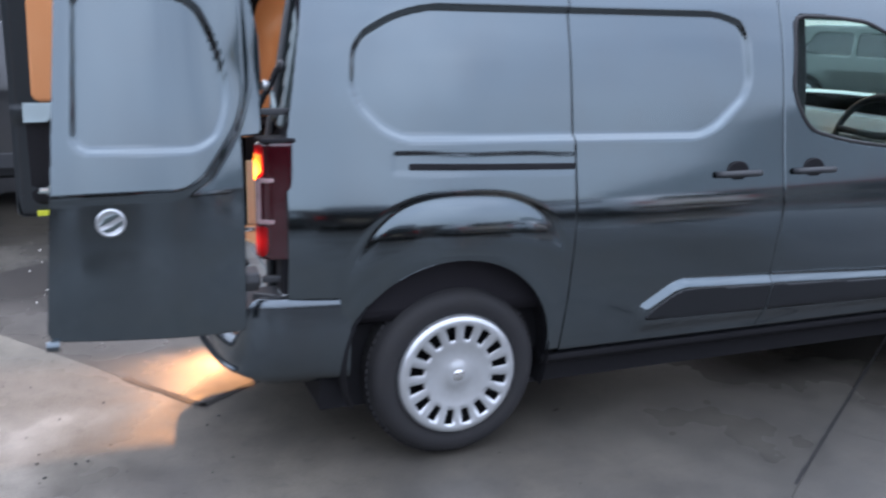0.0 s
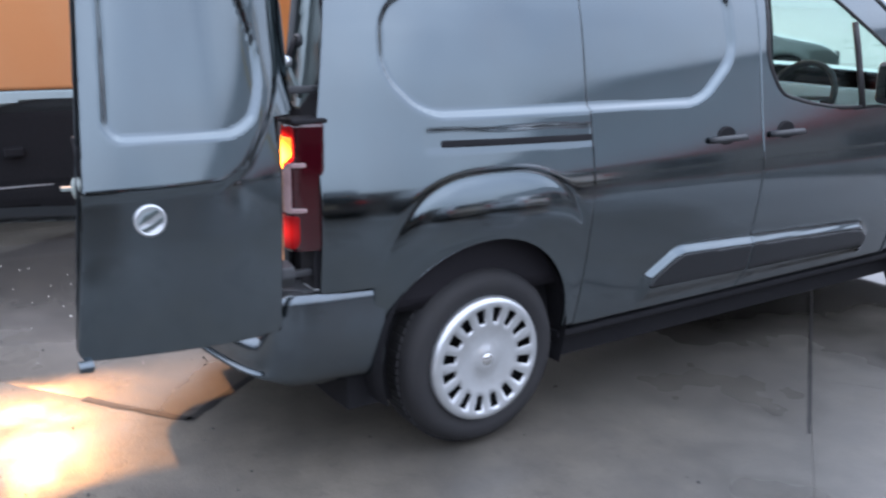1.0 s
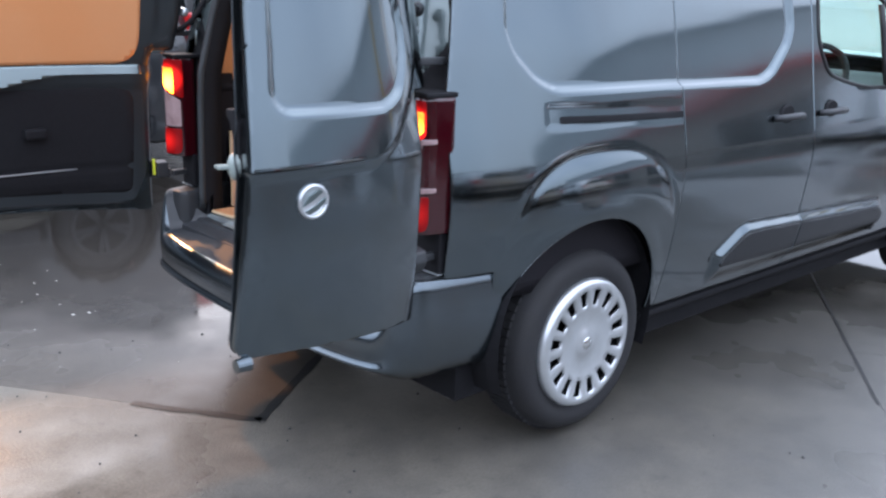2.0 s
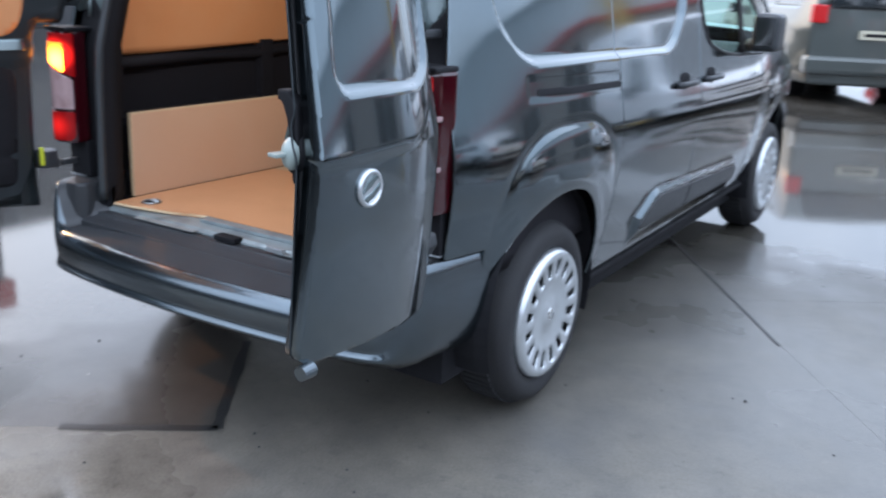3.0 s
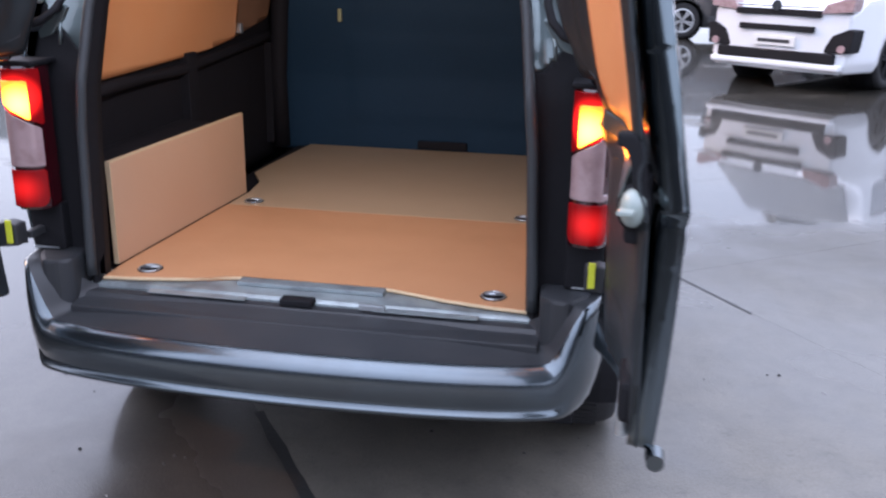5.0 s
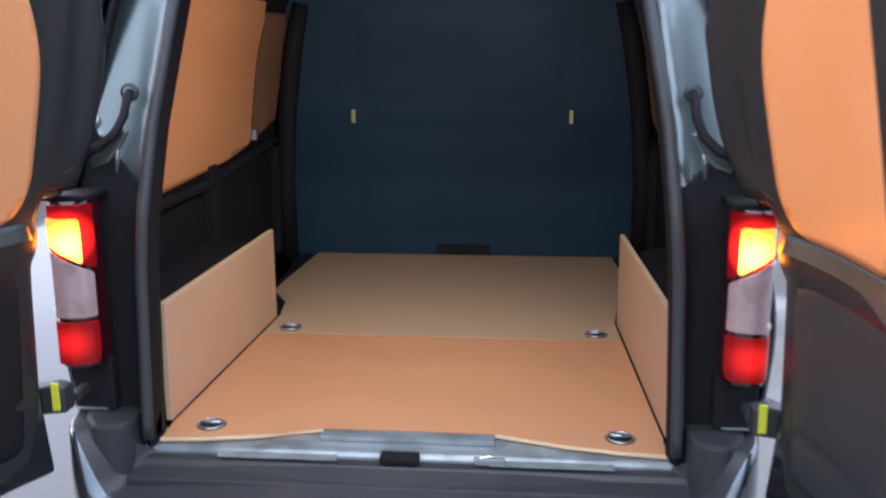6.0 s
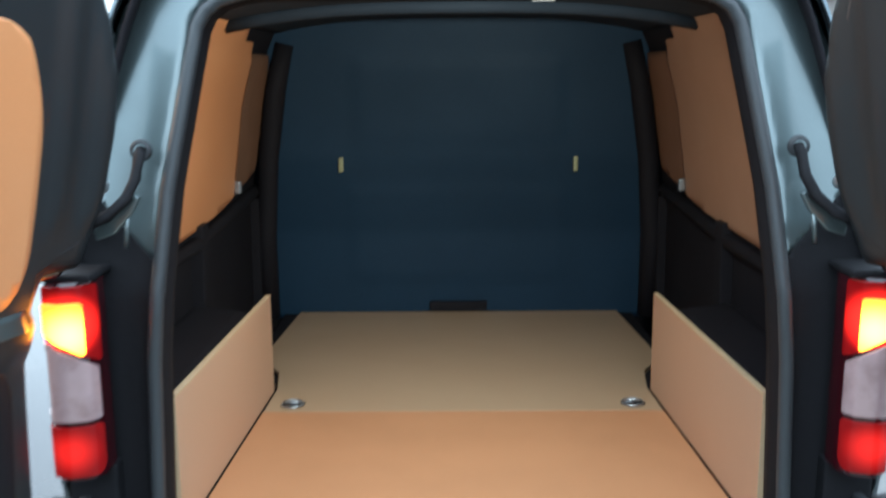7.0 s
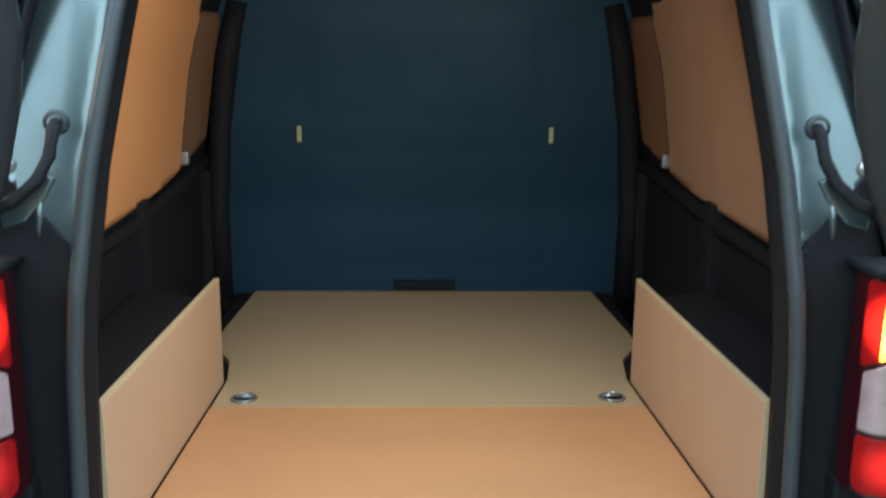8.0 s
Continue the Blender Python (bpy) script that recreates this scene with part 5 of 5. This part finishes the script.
SUV_SIDE = [(0.0, 0.95), (0.03, 1.10), (0.18, 1.60), (0.35, 1.68), (1.6, 1.72), (2.5, 1.66), (3.25, 1.14), (3.6, 1.06), (4.25, 0.95), (4.45, 0.72)]
SUV_GLASS = [poly_sd([(0.42, 1.16), (1.45, 1.14), (1.45, 1.58), (0.60, 1.58)], 0.04), poly_sd([(1.53, 1.14), (2.75, 1.12), (2.85, 1.18), (2.40, 1.56), (1.53, 1.58)], 0.04)]
HATCH_SIDE = [(0.0, 0.88), (0.05, 1.02), (0.45, 1.40), (0.7, 1.46), (1.7, 1.47), (2.3, 1.40), (3.0, 0.99), (3.4, 0.93), (3.95, 0.82), (4.05, 0.62)]
HATCH_GLASS = [poly_sd([(0.62, 1.02), (1.40, 1.00), (1.40, 1.35), (0.85, 1.35)], 0.04), poly_sd([(1.47, 1.00), (2.55, 0.98), (2.62, 1.02), (2.20, 1.33), (1.47, 1.36)], 0.04)]
VAN_SIDE = [(0.0, 1.80), (0.08, 1.88), (0.3, 1.92), (3.2, 1.92), (3.75, 1.82), (4.45, 1.16), (4.75, 1.07), (5.08, 0.96), (5.16, 0.75)]
VAN_GLASS = [poly_sd([(3.05, 1.18), (4.10, 1.10), (4.18, 1.16), (3.75, 1.66), (3.10, 1.70)], 0.05)]

h = Vector((-0.60, -0.80, 0))
nosept = Vector((2.52, 9.52, 0)) - h * 5.2
car("white panel van parked nose-on in the wet yard", "van", heading(nosept.x, nosept.y, h.x, h.y), WHITE_PAINT, 5.16, 1.92, 1.92, VAN_SIDE, VAN_GLASS, (1.00, 4.25), 0.335, LINER, extra=van_nose(5.16, 1.92, WHITE_PAINT), hub=LINER)
h = Vector((-0.50, 0.866, 0))
tail = Vector((-0.03, 11.9, 0)) - h * 0.85
car("slate grey sport utility car with lit tail lights", "car", heading(tail.x, tail.y, h.x, h.y), GREY_CAR, 4.45, 1.86, 1.72, SUV_SIDE, SUV_GLASS, (0.85, 3.52), 0.36, PLASTIC, extra=rear_fittings(1.86, 1.72, (0.98, 1.20), 0.80, (1.16, 1.52), GREY_CAR))
car("black hatchback parked sideways beyond the white van", "car", heading(1.05, 16.9, 1, 0.10), DARK_CAR, 4.05, 1.76, 1.47, HATCH_SIDE, HATCH_GLASS, (0.70, 3.25), 0.33, PLASTIC, extra=rear_fittings(1.76, 1.47, (0.80, 0.98), 0.62, (1.02, 1.32), PLASTIC))
car("dark red hatchback far across the yard", "car", heading(-0.2, 21.5, 0.25, 1), RED_CAR, 4.05, 1.76, 1.47, HATCH_SIDE, HATCH_GLASS, (0.70, 3.25), 0.32, PLASTIC, extra=rear_fittings(1.76, 1.47, (0.80, 0.98), 0.62, (1.02, 1.32), PLASTIC))
car("dark sport utility car parked beside the van", "car", heading(-4.98, 2.10, 0.0, -1), DARK_CAR, 4.45, 1.86, 1.72, SUV_SIDE, SUV_GLASS, (0.85, 3.52), 0.36, PLASTIC, extra=rear_fittings(1.86, 1.72, (0.98, 1.20), 0.80, (1.16, 1.52), DARK_CAR), hub=PLASTIC)
car("grey hatchback parked far beyond the cab", "car", heading(-9.5, 11.0, 0.8, 0.6), GREY_CAR, 4.05, 1.76, 1.47, HATCH_SIDE, HATCH_GLASS, (0.70, 3.25), 0.32, PLASTIC, extra=rear_fittings(1.76, 1.47, (0.80, 0.98), 0.62, (1.02, 1.32), PLASTIC))
# a row facing the van's flank, known from its reflections in the paint
for k, (x, y, hx, hy, paint, sd, gl, L, W, H, wh, wr, cat, lab) in enumerate((
        (6.5, -2.5, 1, 0.1, GREY_CAR, HATCH_SIDE, HATCH_GLASS, 4.05, 1.76, 1.47, (0.70, 3.25), 0.32, "car", "grey hatchback parked across the yard"),
        (6.4, 0.3, 1, 0.05, DARK_CAR, SUV_SIDE, SUV_GLASS, 4.45, 1.86, 1.72, (0.85, 3.52), 0.36, "car", "black utility car parked across the yard"),
        (6.5, 3.2, 1, 0.0, SILVER_CAR, HATCH_SIDE, HATCH_GLASS, 4.05, 1.76, 1.47, (0.70, 3.25), 0.32, "car", "silver hatchback parked across the yard"),
        (6.8, 6.2, 1, 0.0, WHITE_PAINT, HATCH_SIDE, HATCH_GLASS, 4.05, 1.76, 1.47, (0.70, 3.25), 0.32, "car", "white hatchback parked across the yard"),
        (6.6, -5.4, 1, 0.0, WHITE_PAINT, SUV_SIDE, SUV_GLASS, 4.45, 1.86, 1.72, (0.85, 3.52), 0.36, "car", "white utility car parked across the yard"))):
    car(lab, cat, heading(x, y, hx, hy), paint, L, W, H, sd, gl, wh, wr, PLASTIC, "cars parked across the yard", extra=rear_fittings(W, H, (0.80, 0.98), 0.62, (1.02, 1.32), PLASTIC))

# ---- building across the yard: pale cladding, red fascia, yellow post ----
hall = thing("showroom_building", "pale metal-clad building with a red fascia and yellow posts", "building")
boxed("wall", (6.5, 50, 31.0, 43, 0, 7.4), CLADDING, hall)
for k in range(18):
    x = 7.4 + 2.4 * k
    boxed("cladding_rib", (x - 0.03, x + 0.03, 30.96, 31.0, 0.0, 7.4), STEEL, hall)
boxed("fascia", (6.4, 50.1, 30.7, 31.0, 3.95, 4.30), TRIM_RED, hall, 0.02, "red painted fascia band")
boxed("lower_wall", (6.6, 49.9, 30.93, 31.0, 0.0, 3.95), BRICK_WALL, hall, 0.0, "grey lower wall")
for x in (12.0,):
    boxed("post", (x - 0.28, x + 0.28, 30.4, 30.95, 0, 7.3), POST_YELLOW, hall, 0.03, "yellow painted post")
for x in (17, 27, 37):
    w = boxed("window", (x - 2.2, x + 2.2, 30.86, 30.94, 0.5, 3.4), DARK_GLASS, hall, 0.0, "dark showroom window")
    for xx in (x - 2.2, x, x + 2.2):
        boxed("window_frame", (xx - 0.05, xx + 0.05, 30.82, 30.95, 0.45, 3.45), STEEL, w)
boxed("roof_edge", (6.3, 50.2, 30.6, 43.1, 7.4, 7.6), STEEL, hall, 0.03)

# ---- plain dark walls round the yard, out of view, added to darken reflections ----
wall_obj = boxed("unseen_wall_south", (-26, 26, -14.0, -13.7, 0, 3.2), WALL_DARK, None, 0.02)
tagged(wall_obj, "plain dark grey wall, unseen, added to darken reflections", "wall", "", "structure")
wall_obj = boxed("unseen_wall_west", (-14.3, -14.0, -13.7, 6.4, 0, 5.7), WALL_DARK, None, 0.02)
tagged(wall_obj, "plain dark grey wall, unseen, added to darken reflections", "wall", "", "structure")

wall_obj = boxed("unseen_wall_west_low", (-14.3, -14.0, 6.4, 11.0, 0, 3.8), WALL_DARK, None, 0.02)
tagged(wall_obj, "lower stretch of the unseen dark wall added for reflections", "wall", "", "structure")
wall_obj = boxed("unseen_wall_east", (20.0, 20.3, -13.7, 14.0, 0, 2.6), WALL_DARK, None, 0.02)
tagged(wall_obj, "plain dark grey wall, unseen, added to darken reflections", "wall", "", "structure")

# ---- concrete slabs, pieces of the ground ----
def slabs():
    us = [-19.8, -16.4, -12.8, -9.4, -5.85, -2.28, -0.142, 2.2, 5.6, 9.0, 12.4]
    base = [-12.4, -8.4, -4.4, 0.011, 3.9, 7.9, 11.9, 15.9, 19.9]
    g = 0.0007
    for i in range(len(us) - 1):
        near = -2.3 < us[i] < 2.0
        shift = 0.0 if near else (-1.7, -2.6, -0.9)[i % 3]
        rows = [v for v in base if not (us[i] == -2.28 and v == 0.011)]
        for j in range(len(rows) - 1):
            ga = 0.0 if us[i] == -0.142 and rows[j] < 0 else g
            gb = 0.0 if us[i + 1] == -0.142 else g
            u0, u1, v0, v1 = us[i] + ga, us[i + 1] - gb, rows[j] + shift + g, rows[j + 1] + shift - g
            c = [GU * u + GV * v for u, v in ((u0, v0), (u1, v0), (u1, v1), (u0, v1))]
            lift = -0.001 if near else -0.001 - 0.0002 * ((i * 7 + j * 3) % 4)
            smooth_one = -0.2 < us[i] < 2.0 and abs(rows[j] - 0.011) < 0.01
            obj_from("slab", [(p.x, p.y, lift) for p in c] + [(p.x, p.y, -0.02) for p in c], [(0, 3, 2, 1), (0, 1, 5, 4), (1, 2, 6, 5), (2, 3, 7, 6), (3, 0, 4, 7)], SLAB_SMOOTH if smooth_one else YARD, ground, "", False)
slabs()
def seam(name, p, q, w, seed):
    """A ragged tar-filled joint from p to q."""
    rng = random.Random(seed)
    p, q = Vector(p), Vector(q)
    n = max(6, int((q - p).length / 0.06))
    side = Vector((-(q - p).y, (q - p).x, 0)).normalized()
    vs, fs = [], []
    for k in range(n + 1):
        c = p.lerp(q, k / n)
        for s in (1, -1):
            o = c + side * s * w * (0.6 + 0.4 * rng.random())
            vs.append((o.x, o.y, 0.0012))
        if k:
            fs.append((2 * k - 2, 2 * k - 1, 2 * k + 1, 2 * k))
    return obj_from(name, vs, fs, JOINT, ground, "", False)
seam("tar_seam", GO + GU * -0.005, GO + GU * 0.48, 0.022, 1)
seam("tar_seam", GO + GV * -0.005, GO + GV * 0.70, 0.022, 2)
seam("tar_seam", GU * -2.31 + GV * 2.9, GU * -2.27 + GV * 0.75, 0.008, 3)
# grit and small stones
rng = random.Random(8)
vs, fs = [], []
for k in range(220):
    x, y, r = rng.uniform(-1.2, 2.2), rng.triangular(-1.9, 1.6, -0.8), rng.choice((0.002, 0.003, 0.003, 0.004, 0.005, 0.006, 0.008))
    b0 = len(vs)
    vs += [(x + r, y, 0), (x, y + r * 0.8, 0), (x - r, y, 0), (x, y - r, 0), (x, y, r * 0.9)]
    fs += [(b0, b0 + 1, b0 + 4), (b0 + 1, b0 + 2, b0 + 4), (b0 + 2, b0 + 3, b0 + 4), (b0 + 3, b0, b0 + 4)]
tagged(obj_from("grit", vs, fs, JOINT, None, "", False), "dark grit and small stones scattered on the concrete", "grit", "", "stuff")
# pale chips lying on the darker slab behind the van
rng = random.Random(21)
vs, fs = [], []
for k in range(46):
    x, y, r, a = rng.uniform(-2.7, -0.5), rng.uniform(-0.95, 0.15), rng.choice((0.005, 0.007, 0.009, 0.013)), rng.uniform(0, 3.1)
    b0 = len(vs)
    for d, w in ((0, 1.0), (1.4, 0.5), (2.6, 0.9), (4.0, 0.6), (5.2, 0.5)):
        vs.append((x + r * w * math.cos(a + d), y + r * w * math.sin(a + d), 0.0))
    vs.append((x, y, r * 0.4))
    fs += [(b0 + i, b0 + (i + 1) % 5, b0 + 5) for i in range(5)]
tagged(obj_from("stone_chips", vs, fs, CHIP, None, "", False), "pale stone chips lying on the wet concrete", "grit", "", "stuff")
